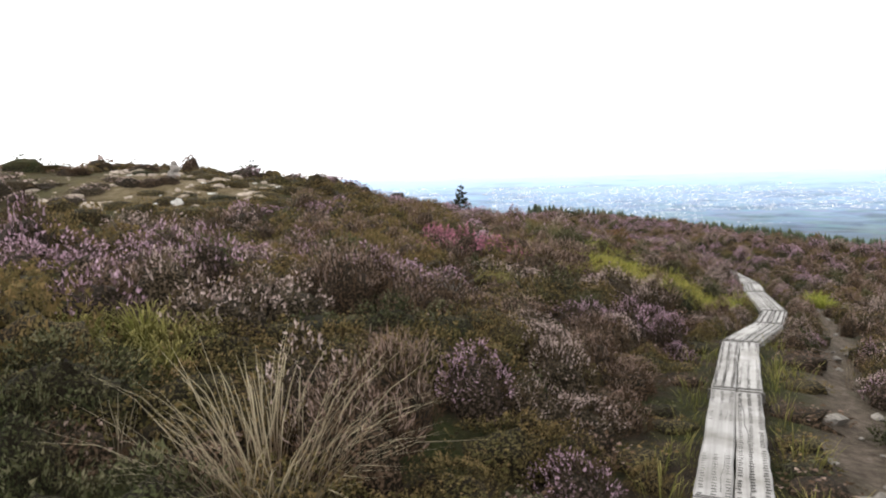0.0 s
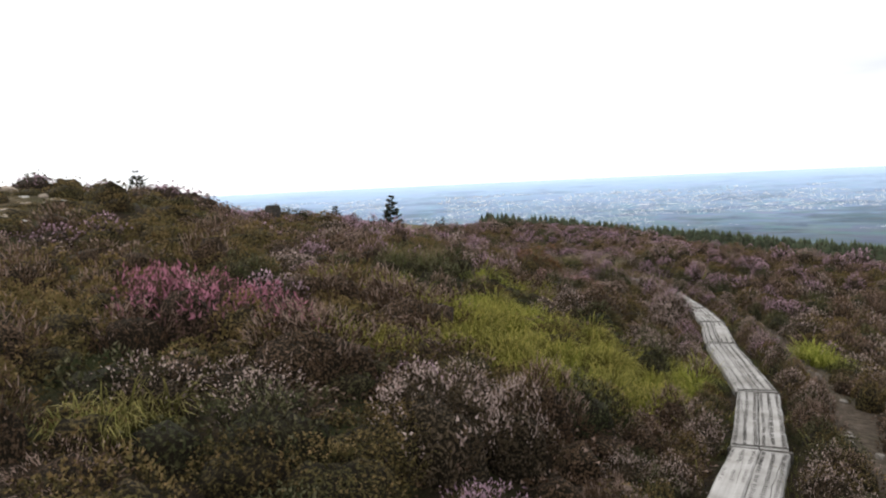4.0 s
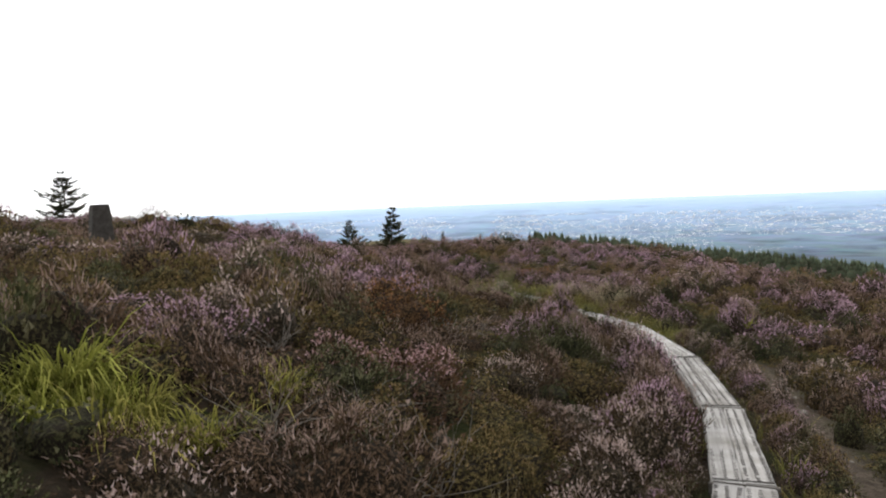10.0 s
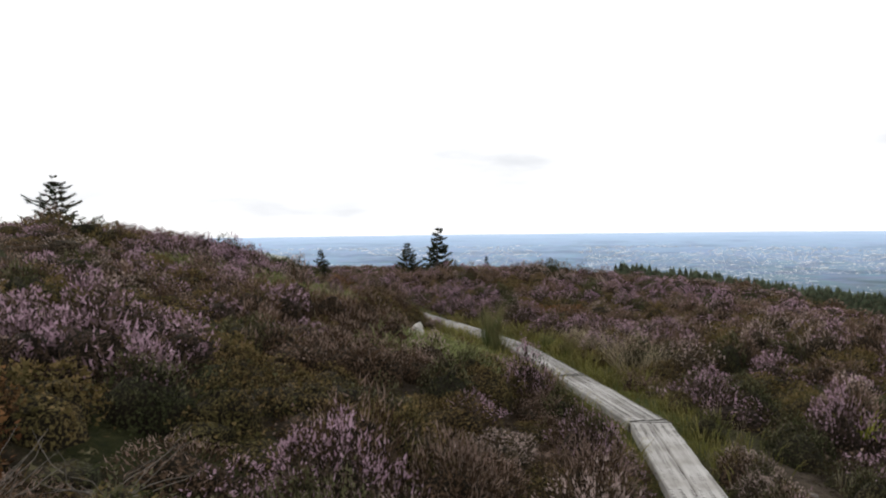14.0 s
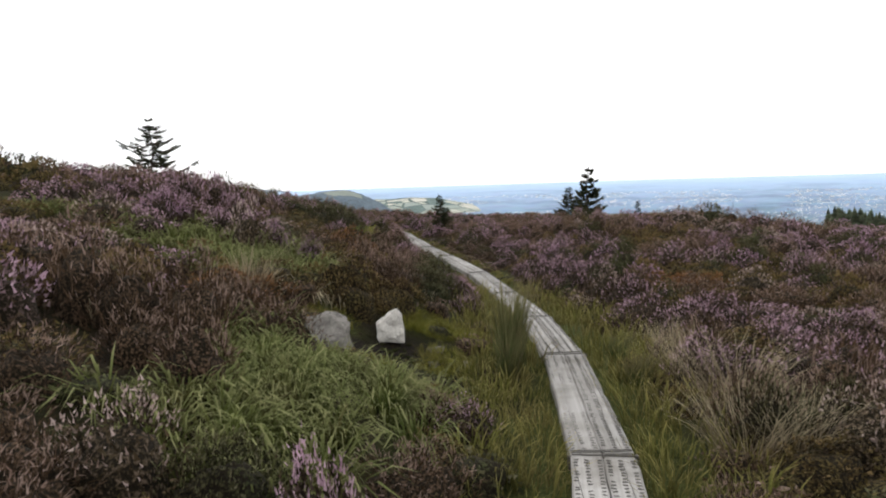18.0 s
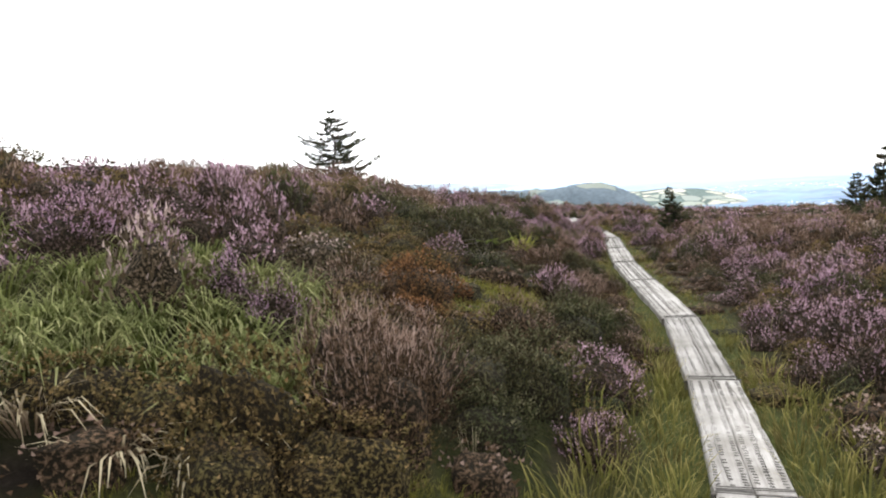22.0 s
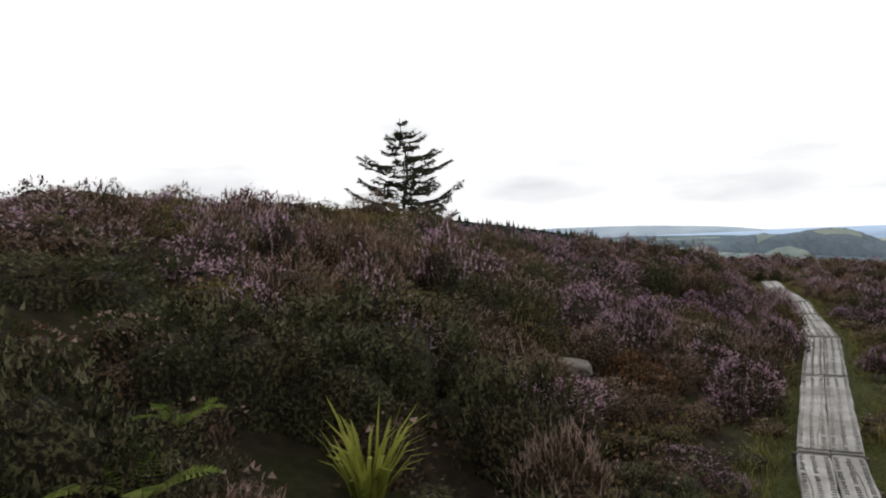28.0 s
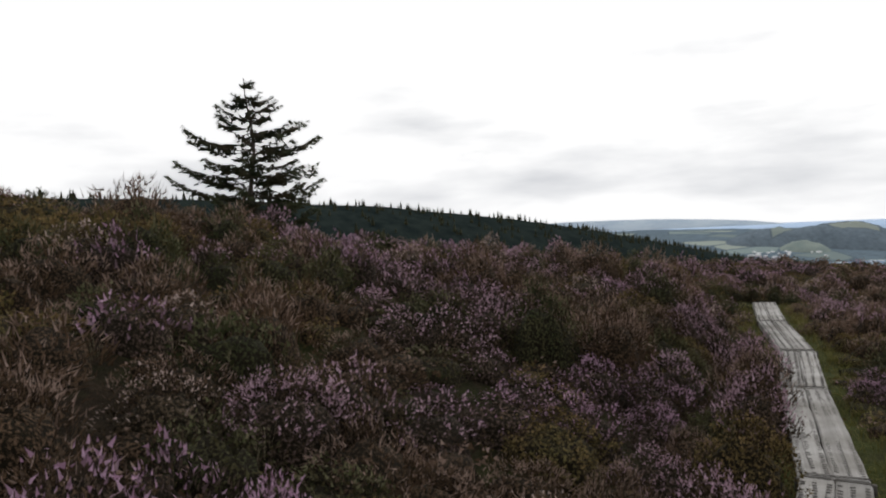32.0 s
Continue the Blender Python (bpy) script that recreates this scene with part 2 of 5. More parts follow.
def build_ground(nt, b):
    soil = ramp(nt, noise_fac(nt, 7.0, 8.0, 0.65), (0.30, (0.014, 0.011, 0.008)), (0.55, (0.032, 0.024, 0.016)), (0.80, (0.075, 0.058, 0.038)))
    moss = ramp(nt, noise_fac(nt, 16.0, 6.0, 0.7), (0.30, (0.012, 0.015, 0.006)), (0.75, (0.040, 0.042, 0.014)))
    grown = node(nt, "ShaderNodeMapRange", From_Min=0.44, From_Max=0.58)
    nt.links.new(noise_fac(nt, 1.1, 5.0), grown.inputs["Value"])
    near = mixed(nt, grown.outputs[0], soil, moss)
    dirt = ramp(nt, noise_fac(nt, 11.0, 9.0, 0.7), (0.28, (0.035, 0.027, 0.020)), (0.55, (0.095, 0.076, 0.059)), (0.80, (0.20, 0.168, 0.140)))
    sward = ramp(nt, noise_fac(nt, 30.0, 6.0, 0.7), (0.30, (0.022, 0.030, 0.009)), (0.55, (0.060, 0.070, 0.020)), (0.78, (0.13, 0.125, 0.042)))
    near = mixed(nt, attribute(nt, "verge"), near, sward)
    near = mixed(nt, attribute(nt, "bare"), near, dirt)
    mud = ramp(nt, noise_fac(nt, 9.0, 9.0, 0.75), (0.30, (0.006, 0.005, 0.004)), (0.55, (0.018, 0.014, 0.011)), (0.80, (0.050, 0.038, 0.028)))
    near = mixed(nt, attribute(nt, "peat"), near, mud)
    turf = ramp(nt, noise_fac(nt, 4.0, 8.0, 0.7), (0.30, (0.040, 0.032, 0.018)), (0.50, (0.11, 0.083, 0.046)), (0.68, (0.18, 0.145, 0.105)))
    near = mixed(nt, attribute(nt, "stony"), near, turf)
    # heath seen from afar
    heath = ramp(nt, noise_fac(nt, 0.35, 9.0, 0.72), (0.34, (0.040, 0.034, 0.015)), (0.47, (0.070, 0.056, 0.026)), (0.55, (0.090, 0.076, 0.032)), (0.66, (0.110, 0.080, 0.050)))
    color = mixed(nt, attribute(nt, "far"), near, heath)
    # lowland fields, woods and streets, with distance haze painted into their colour
    pos = nt.nodes.new("ShaderNodeNewGeometry").outputs["Position"]
    vor = node(nt, "ShaderNodeTexVoronoi", Scale=0.022)
    nt.links.new(pos, vor.inputs["Vector"])
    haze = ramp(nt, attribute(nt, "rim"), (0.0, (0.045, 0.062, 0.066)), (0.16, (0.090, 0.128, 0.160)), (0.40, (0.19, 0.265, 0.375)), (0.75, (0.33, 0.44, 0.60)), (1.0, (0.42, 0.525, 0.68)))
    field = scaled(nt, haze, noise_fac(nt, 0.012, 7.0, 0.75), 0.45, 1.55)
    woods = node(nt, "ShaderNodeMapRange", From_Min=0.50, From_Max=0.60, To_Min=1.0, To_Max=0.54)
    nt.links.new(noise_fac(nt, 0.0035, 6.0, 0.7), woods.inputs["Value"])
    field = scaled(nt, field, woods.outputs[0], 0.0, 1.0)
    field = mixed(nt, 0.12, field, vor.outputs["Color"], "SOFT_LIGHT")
    # painted haze: detail fades into its plain colour towards the horizon
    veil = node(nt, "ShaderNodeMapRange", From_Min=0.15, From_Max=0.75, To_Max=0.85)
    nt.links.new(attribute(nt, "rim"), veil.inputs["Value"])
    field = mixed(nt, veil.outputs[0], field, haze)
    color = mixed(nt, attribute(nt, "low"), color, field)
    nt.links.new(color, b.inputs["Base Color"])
    b.inputs["Specular IOR Level"].default_value = 0.06
    bump(nt, b, noise_fac(nt, 14.0, 8.0, 0.7), 1.0, 0.08)


GROUND = material("peat and moss", build_ground, 0.95)


def build_timber(nt, b):
    tc = nt.nodes.new("ShaderNodeTexCoord")
    mp = node(nt, "ShaderNodeMapping", Scale=(34.0, 1.3, 34.0))
    nt.links.new(tc.outputs["Object"], mp.inputs["Vector"])
    grain = noise_fac(nt, 1.0, 7.0, 0.65, mp.outputs[0])
    wood = ramp(nt, grain, (0.22, (0.185, 0.178, 0.170)), (0.48, (0.275, 0.268, 0.260)), (0.78, (0.36, 0.352, 0.342)))
    stain = ramp(nt, noise_fac(nt, 2.6, 5.0, 0.6), (0.30, (0.55, 0.53, 0.50)), (0.60, (1.0, 1.0, 1.0)))
    wood = mixed(nt, 1.0, wood, stain, "MULTIPLY")
    info = nt.nodes.new("ShaderNodeObjectInfo")
    wood = scaled(nt, wood, info.outputs["Random"], 0.84, 1.12)
    nt.links.new(wood, b.inputs["Base Color"])
    bump(nt, b, grain, 0.5, 0.006)


TIMBER = material("weathered timber", build_timber, 0.9)
STAPLE = material("grip staples", lambda nt, b: nt.links.new(ramp(nt, island(nt), (0.0, (0.028, 0.026, 0.024)), (1.0, (0.085, 0.078, 0.072))), b.inputs["Base Color"]), 0.7)
BATTEN = material("dark batten", lambda nt, b: nt.links.new(ramp(nt, noise_fac(nt, 20.0), (0.3, (0.035, 0.032, 0.028)), (0.7, (0.11, 0.10, 0.09))), b.inputs["Base Color"]), 0.9)


def stone_material(name, dark, light):
    def build(nt, b):
        c = ramp(nt, noise_fac(nt, 9.0, 9.0, 0.7), (0.28, dark), (0.62, light))
        lichen = ramp(nt, noise_fac(nt, 22.0, 4.0), (0.56, (0, 0, 0)), (0.64, (1, 1, 1)))
        nt.links.new(mixed(nt, lichen, c, tuple(0.5 * v for v in light)), b.inputs["Base Color"])
        bump(nt, b, noise_fac(nt, 28.0, 8.0, 0.7), 0.7, 0.02)
    return material(name, build, 0.9)


QUARTZ = stone_material("pale quartzite", (0.30, 0.28, 0.26), (0.60, 0.58, 0.54))
GRANITE = stone_material("grey granite", (0.16, 0.14, 0.13), (0.36, 0.33, 0.30))
TANSTONE = stone_material("tan weathered stone", (0.16, 0.125, 0.10), (0.36, 0.30, 0.24))
BOULDER = stone_material("lichened grey boulder", (0.075, 0.068, 0.062), (0.20, 0.188, 0.172))
HOLLOW_STONE = stone_material("dull brown-grey stone", (0.06, 0.053, 0.046), (0.19, 0.172, 0.152))
CONCRETE = stone_material("stained concrete", (0.018, 0.016, 0.014), (0.055, 0.049, 0.043))


def bark_material(name, a, c):
    return material(name, lambda nt, b: nt.links.new(ramp(nt, noise_fac(nt, 30.0, 6.0, 0.7), (0.3, a), (0.7, c)), b.inputs["Base Color"]), 0.9)


BARK = bark_material("spruce bark", (0.035, 0.028, 0.022), (0.095, 0.075, 0.058))
TWIG = bark_material("bleached twigs", (0.085, 0.072, 0.060), (0.21, 0.185, 0.16))
PLAIN = material("pale walls and roofs", lambda nt, b: nt.links.new(ramp(nt, island(nt), (0.0, (0.26, 0.30, 0.36)), (0.40, (0.46, 0.47, 0.49)), (0.70, (0.66, 0.67, 0.68)), (1.0, (0.88, 0.88, 0.88))), b.inputs["Base Color"]), 0.9)

# ---- lie of the land ----
SWELLS = [-0, -0.05, -0.44, -0.72, -0.29, -0.06, -0, -0, -0, -0, 0.26, 0.44, -0.38, -0.25, -0.02, -0, 0.02, -0.24, -0.4, 0.05, -0.24, -0.25, -0.05, -0, 0.32, -0.24, -0.15, 0.24, 0.1, -0.35, -0.16, -0.01, 0.61, 0.29, 1.14, -0.13, 0.22, -0.27, -0.08, 0.03, 0.22, 0.11, 0.17, -0.19, 0.38, -0.5, 0.35, 0.13, 0.01, -0.19, -0.59, 0.74, -0.12, -0.21, 0.57, -0.02, 0.07, 0.03, 0.44, 0.58, -0.81, 0.38, 0.11, -0.18, 0.11, 0.12, 0.17, -0.63, -0.23, 0.34, 0.03, -0.05, -0.09, 0.1, -0.08, -0.45, 0.71, 0.24, 0.32, 0.07, -0.18, 0.03, 0.1, -0.63, -0.05, -0, 0.29, 0.24, -0.25, -0.75, -0.51, -0.22, -0.03, 0.09, 0.62, 0.88]
JOINTS = [(-0.25, -0.9), (0.72, 1.6), (1.70, 4.0), (2.71, 6.34), (3.79, 8.76), (5.11, 10.82), (6.20, 12.90), (7.03, 15.49), (8.00, 17.86),
          (8.85, 20.42), (9.40, 23.20), (9.38, 25.90), (8.75, 28.60), (7.95, 31.10), (7.11, 33.20), (6.05, 35.30), (4.75, 37.63), (3.15, 39.85),
          (1.83, 41.75), (0.42, 44.05), (-1.00, 46.40), (-2.58, 48.50), (-3.82, 50.27), (-5.60, 52.30), (-7.26, 54.38)]
LEVELS = [0.30, 0.16, 0.00, -0.14, -0.34, -0.61, -0.87, -1.00, -1.23, -1.50, -1.63, -1.67, -1.77, -1.77, -1.84, -1.89, -1.89, -1.83, -1.81, -1.82,
          -1.83, -1.84, -1.85, -1.85, -1.85]
HOLLOWS = [(6.6, 30.2, -0.28, 0.9), (7.9, 28.9, -0.10, 0.5), (-5.6, 21.8, 0.04, 1.1), (-3.3, 22.6, -0.12, 1.0), (-2.8, 20.6, 0.32, 0.8), (-12.2, 21.2, 0.3, 2.0), (-8.9, 42.4, 0.14, 1.2), (0.2, 37.0, 0.2, 1.0), (-2.0, 32.6, 0.15, 1.2),
           (-0.8, 26.4, -0.22, 1.8), (-8.0, 52.2, 0.3, 1.6), (-16.0, 64.0, 0.5, 5.0),
           (-3.0, 19.5, -0.03, 1.3), (-1.0, 19.5, -0.07, 1.3), (-11.0, 21.5, -0.08, 1.3), (-5.0, 21.5, -0.07, 1.3), (-3.0, 21.5, -0.07, 1.3), (-1.0, 21.5, -0.15, 1.3),
           (-3.0, 23.5, 0.22, 1.3), (-1.0, 23.5, -0.10, 1.3), (-3.0, 25.5, 0.0, 1.3), (0.0, 36.5, 0.07, 1.3), (-1.8, 32.8, 0.04, 1.3), (-12.0, 47.0, -0.23, 1.3),
           (-10.0, 50.0, -0.34, 1.3), (-9.5, 47.3, -0.12, 1.0), (-3.0, 23.5, 0.14, 1.3), (-3.0, 25.5, 0.18, 1.3), (-4.0, 33.0, -0.08, 1.3), (-2.2, 33.6, -0.05, 1.3), (-3.5, 35.0, 0.10, 1.3), (-5.0, 37.0, 0.08, 1.3), (-6.5, 38.0, 0.08, 1.3), (-5.0, 39.0, -0.10, 1.3), (-12.0, 47.0, -0.06, 1.3), (-10.0, 50.0, -0.08, 1.3)]


def smooth(v, lo, hi):
    s = np.clip((v - lo) / (hi - lo), 0, 1)
    return s * s * (3 - 2 * s)


def trail(x, y):
    """Distance from the boardwalk's middle line (positive on its right), and its level there."""
    x, y = np.asarray(x, float), np.asarray(y, float)
    best, side, level = np.full(x.shape, 1e9), np.zeros(x.shape), np.zeros(x.shape)
    for (ax, ay), (bx, by), za, zb in zip(JOINTS[:-1], JOINTS[1:], LEVELS[:-1], LEVELS[1:]):
        ux, uy = bx - ax, by - ay
        n = math.hypot(ux, uy)
        s = np.clip(((x - ax) * ux + (y - ay) * uy) / (n * n), 0, 1)
        d = np.hypot(x - ax - s * ux, y - ay - s * uy)
        closer = d < best
        sign = np.sign((x - ax) * uy - (y - ay) * ux)
        best, side, level = np.where(closer, d, best), np.where(closer, sign, side), np.where(closer, za + s * (zb - za), level)
    return best * np.where(side == 0, 1, side), level


def land(x, y):
    """Ground height of the moor and of the lowland round it."""
    x, y = np.asarray(x, float), np.asarray(y, float)
    z = 1.0 - 0.14 * (np.sqrt((x + 12) ** 2 + 64) - 14.42) - 0.05 * y - 1.35 * smooth(y, 48, 74) - 0.004 * np.clip(y - 70, 0, 200)
    k = 0
    for j in range(12):
        for i in range(8):
            z = z + SWELLS[k] * np.exp(-((x + 16 - 5.2 * i) ** 2 + (y - 1 - 5.2 * j) ** 2) / 35.28)
            k += 1
    for hx, hy, a, r in HOLLOWS:
        z = z + a * np.exp(-((x - hx) ** 2 + (y - hy) ** 2) / (2 * r * r))
    d, level = trail(x, y)
    w = 1 - smooth(np.abs(d), 0.45, 1.8)
    z = z * (1 - w) + (level - 0.09) * w
    r = np.hypot(x, y - 25)
    dip = np.radians(8.0 - 7.35 * smooth(np.sqrt(np.clip((r - 500) / 4200, 0, 1)), 0, 1))
    low = -r * np.tan(dip)
    t = smooth(r, 260, 700)
    return z * (1 - t) + low * t


def land_at(x, y):
    return float(land(np.array([x]), np.array([y]))[0])


# ---- mesh helpers ----
def mesh_of(name, verts, faces, mats, tip=None, attrs=()):
    """A mesh from arrays: verts (n, 3), faces (m, 3) or (m, 4)."""
    verts, faces = np.asarray(verts, np.float32), np.asarray(faces, np.int32)
    me = bpy.data.meshes.new(name)
    k = faces.shape[1]
    me.vertices.add(len(verts))
    me.vertices.foreach_set("co", verts.ravel())
    me.loops.add(faces.size)
    me.loops.foreach_set("vertex_index", faces.ravel())
    me.polygons.add(len(faces))
    me.polygons.foreach_set("loop_start", np.arange(0, faces.size, k, dtype=np.int32))
    me.polygons.foreach_set("loop_total", np.full(len(faces), k, np.int32))
    me.update(calc_edges=True)
    if tip is not None:
        me.attributes.new("tip", "FLOAT", "POINT").data.foreach_set("value", np.asarray(tip, np.float32))
    for key, value in attrs:
        me.attributes.new(key, "FLOAT", "POINT").data.foreach_set("value", np.asarray(value, np.float32))
    for m in (mats if isinstance(mats, (list, tuple)) else [mats]):
        me.materials.append(m)
    me.validate()
    return me


def shade_smooth(me):
    me.polygons.foreach_set("use_smooth", np.ones(len(me.polygons), bool))
    return me


def part(name, me, parent, label=""):
    ob = new(name, me)
    ob.parent = parent
    return tagged(ob, label)


def box_mesh(bm, m, sx, sy, sz, bevel=0.0):
    made = bmesh.ops.create_cube(bm, size=1.0, matrix=m @ Matrix.Diagonal((sx, sy, sz, 1)))
    if bevel:
        edges = {e for v in made["verts"] for e in v.link_edges}
        bmesh.ops.bevel(bm, geom=list(edges), offset=bevel, segments=1, affect="EDGES")


def finish(name, bm, mat, smooth_faces=False):
    me = bpy.data.meshes.new(name)
    bm.to_mesh(me)
    bm.free()
    me.materials.append(mat)
    return shade_smooth(me) if smooth_faces else me


def scatter(name, templates, places, mat, label, category):
    """One object of many copies of the templates. places: rows of template, x, y, z, turn, width, height."""
    vs, fs, ts, n = [], [], [], 0
    for k, x, y, z, turn, w, h in places:
        v, f, t = templates[int(k) % len(templates)]
        c, s = math.cos(turn), math.sin(turn)
        vs.append(np.stack((x + w * (c * v[:, 0] - s * v[:, 1]), y + w * (s * v[:, 0] + c * v[:, 1]), z + h * v[:, 2]), 1))
        fs.append(f + n)
        ts.append(t)
        n += len(v)
    if not vs:
        return None
    me = mesh_of(name, np.concatenate(vs), np.concatenate(fs), mat, np.concatenate(ts))
    return tagged(new(name, me), label, category, kind="stuff")


# ---- ground: one sheet to the horizon ----
def spaced(lo, hi, step, far):
    mid = list(np.arange(lo, hi + step / 2, step))
    out, d, s = [], 0.0, step
    while d < far:
        s *= 1.09
        d += s
        out.append(d)
    return np.array([lo - d for d in reversed(out)] + mid + [hi + d for d in out])


def hump(x, y):
    return np.array([noise.fractal(Vector((a * 0.9, b * 0.9, 3.1)), 0.8, 2.1, 4) for a, b in zip(x, y)])


# short green sward in and round the hollow: x, y, radius, tufts
SWARD = [(6.35, 31.55, 0.42, 190), (6.1, 31.25, 0.25, 60), (6.95, 30.35, 0.28, 60), (7.1, 29.4, 0.25, 30), (6.5, 29.7, 0.25, 30), (6.45, 31.95, 0.35, 130), (6.85, 31.7, 0.25, 70),
         (5.6, 30.5, 0.3, 60), (6.75, 30.75, 0.25, 50), (3.6, 35.6, 0.5, 330), (4.2, 34.6, 0.45, 280)]


def turf(x, y):
    """1 on the short sward."""
    m = np.zeros(np.shape(x))
    for sx, sy, r, _ in SWARD:
        m = np.maximum(m, 1 - smooth(np.hypot(x - sx, y - sy), 0.6 * r, 1.05 * r))
    return m


def track_line(y):
    """How far right of the boards the trodden track runs."""
    return 0.93 + 0.10 * np.sin(y * 0.9) + 0.05 * np.sin(y * 3.1 + 1)


def trodden(x, y):
    d, _ = trail(np.clip(x, -60, 60), np.clip(y, -60, 120))
    return (1 - smooth(np.abs(d - track_line(y)), 0.16, 0.36)) * (1 - smooth(y, 24.5, 27.0))


def peat(x, y):
    """1 on the black peat of the hollow."""
    hollow = 1 - smooth(np.hypot((x - 6.6) / 1.1, (y - 30.42) / 0.85), 0.72, 1.05)
    pool = 1 - smooth(np.hypot((x - 7.45) / 0.55, (y - 29.9) / 0.75), 0.8, 1.05)
    cut = 1 - smooth(np.hypot((x - 5.15) / 0.5, (y - 30.25) / 0.35), 0.70, 1.05)
    return np.maximum(np.maximum(hollow, pool), cut)


def bare_soil(x, y):
    """1 on the trodden track beside the boards and in the peat hollow, 0 on grown ground."""
    return np.maximum(trodden(x, y), peat(x, y))


def stony(x, y):
    """1 on the trampled stony summit."""
    return 1 - smooth(np.hypot((x + 6.8) / 3.2, (y - 19.2) / 2.6), 0.5, 1.05)


def build_sheet():
    xs, ys = spaced(-14, 19, 0.36, 4850), spaced(-3, 58, 0.36, 4850)
    gx, gy = np.meshgrid(xs, ys)
    x, y = gx.ravel(), gy.ravel()
    z = land(x, y)
    near = (np.abs(x) < 60) & (np.abs(y - 25) < 90)
    z[near] += 0.05 * hump(x[near], y[near])
    bare = np.zeros(len(x))
    bare[near] = bare_soil(x[near], y[near])
    z -= 0.07 * bare
    r = np.hypot(x, y - 25)
    nx, ny = len(xs), len(ys)
    i = np.arange(nx * ny).reshape(ny, nx)
    faces = np.stack((i[:-1, :-1], i[:-1, 1:], i[1:, 1:], i[1:, :-1]), -1).reshape(-1, 4)
    d, _ = trail(np.clip(x, -60, 60), np.clip(y, -60, 120))
    far = smooth(np.abs(d), 9, 26)
    # rim: distance that drives the haze painted on the plain
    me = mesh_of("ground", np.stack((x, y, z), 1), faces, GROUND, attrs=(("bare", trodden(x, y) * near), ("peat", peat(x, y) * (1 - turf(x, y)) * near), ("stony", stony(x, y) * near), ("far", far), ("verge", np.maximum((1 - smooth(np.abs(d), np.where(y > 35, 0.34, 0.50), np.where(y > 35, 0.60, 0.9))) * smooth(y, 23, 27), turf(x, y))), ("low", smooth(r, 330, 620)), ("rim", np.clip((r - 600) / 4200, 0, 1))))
    tagged(new("ground", shade_smooth(me)), "dark peaty moor ground with moss, falling to a hazy plain", "ground", kind="structure")


build_sheet()


# ---- boardwalk ----
def staple_mesh(width, length, seed):
    rng = np.random.RandomState(seed)
    v, f = [], []
    for row in (-0.36, -0.02, 0.35):
        wander = rng.rand() * 6.28
        for y in np.arange(-length / 2 + 0.05, length / 2 - 0.04, 0.047):
            if rng.rand() < 0.05:
                continue
            x0, y0, w, l, skew = row * width + 0.004 * math.sin(3 * y + wander) + rng.normal(0, 0.002), y + rng.normal(0, 0.003), 0.0125 + 0.004 * rng.rand(), 0.0068 + 0.002 * rng.rand(), rng.normal(0, 0.003)
            n = len(v)
            for zz, k in ((0.0, 1.0), (0.003, 0.75)):
                v += [(x0 - w * k, y0 - l * k - skew, zz), (x0 + w * k, y0 - l * k + skew, zz), (x0 + w * k, y0 + l * k + skew, zz), (x0 - w * k, y0 + l * k - skew, zz)]
            f += [(n + 4, n + 5, n + 6, n + 7)] + [(n + a, n + (a + 1) % 4, n + 4 + (a + 1) % 4, n + 4 + a) for a in range(4)]
    # a loose strand of wire along the plank
    at, x0 = -length / 2 + 0.1, rng.uniform(-0.25, 0.25) * width
    while at < length / 2 - 0.15:
        x1, step = x0 + rng.normal(0, 0.006), 0.10
        n = len(v)
        v += [(x0 - 0.0022, at, 0.001), (x0 + 0.0022, at, 0.001), (x1 + 0.0022, at + step, 0.001), (x1 - 0.0022, at + step, 0.001)]
        v += [(x0, at, 0.0045), (x1, at + step, 0.0045)]
        f += [(n, n + 4, n + 5, n + 3), (n + 4, n + 1, n + 2, n + 5)]
        at, x0 = at + step, x1
    return mesh_of("staples", v, f, STAPLE)


def plank_mesh(width, length, seed):
    """A worn sleeper, 90 mm thick: slightly bowed, with chipped long edges."""
    rng = np.random.RandomState(seed)
    n = 14
    v, f = [], []
    for k in range(n + 1):
        y = -length / 2 + length * k / n
        e = rng.normal(0, 0.0035, 4)
        sag = 0.006 * math.sin(math.pi * k / n) + rng.normal(0, 0.0012)
        a, b = -width / 2 + e[0], width / 2 + e[1]
        v += [(a, y, -0.09), (a, y, -0.012 + sag), (a + 0.012, y, sag), (b - 0.012, y, sag), (b, y, -0.012 + sag), (b, y, -0.09)]
        if k:
            o = 6 * (k - 1)
            f += [(o + q, o + 6 + q, o + 7 + q, o + 1 + q) for q in range(5)]
    me = bpy.data.meshes.new("plank")
    me.from_pydata(v, [], f + [tuple(range(6)), tuple(reversed(range(6 * n, 6 * n + 6)))])
    me.materials.append(TIMBER)
    return me


PLANKS = [plank_mesh(0.203, 1.0, 20 + s) for s in range(4)]
STAPLES = [staple_mesh(0.203, 2.55, 40 + s) for s in range(4)]


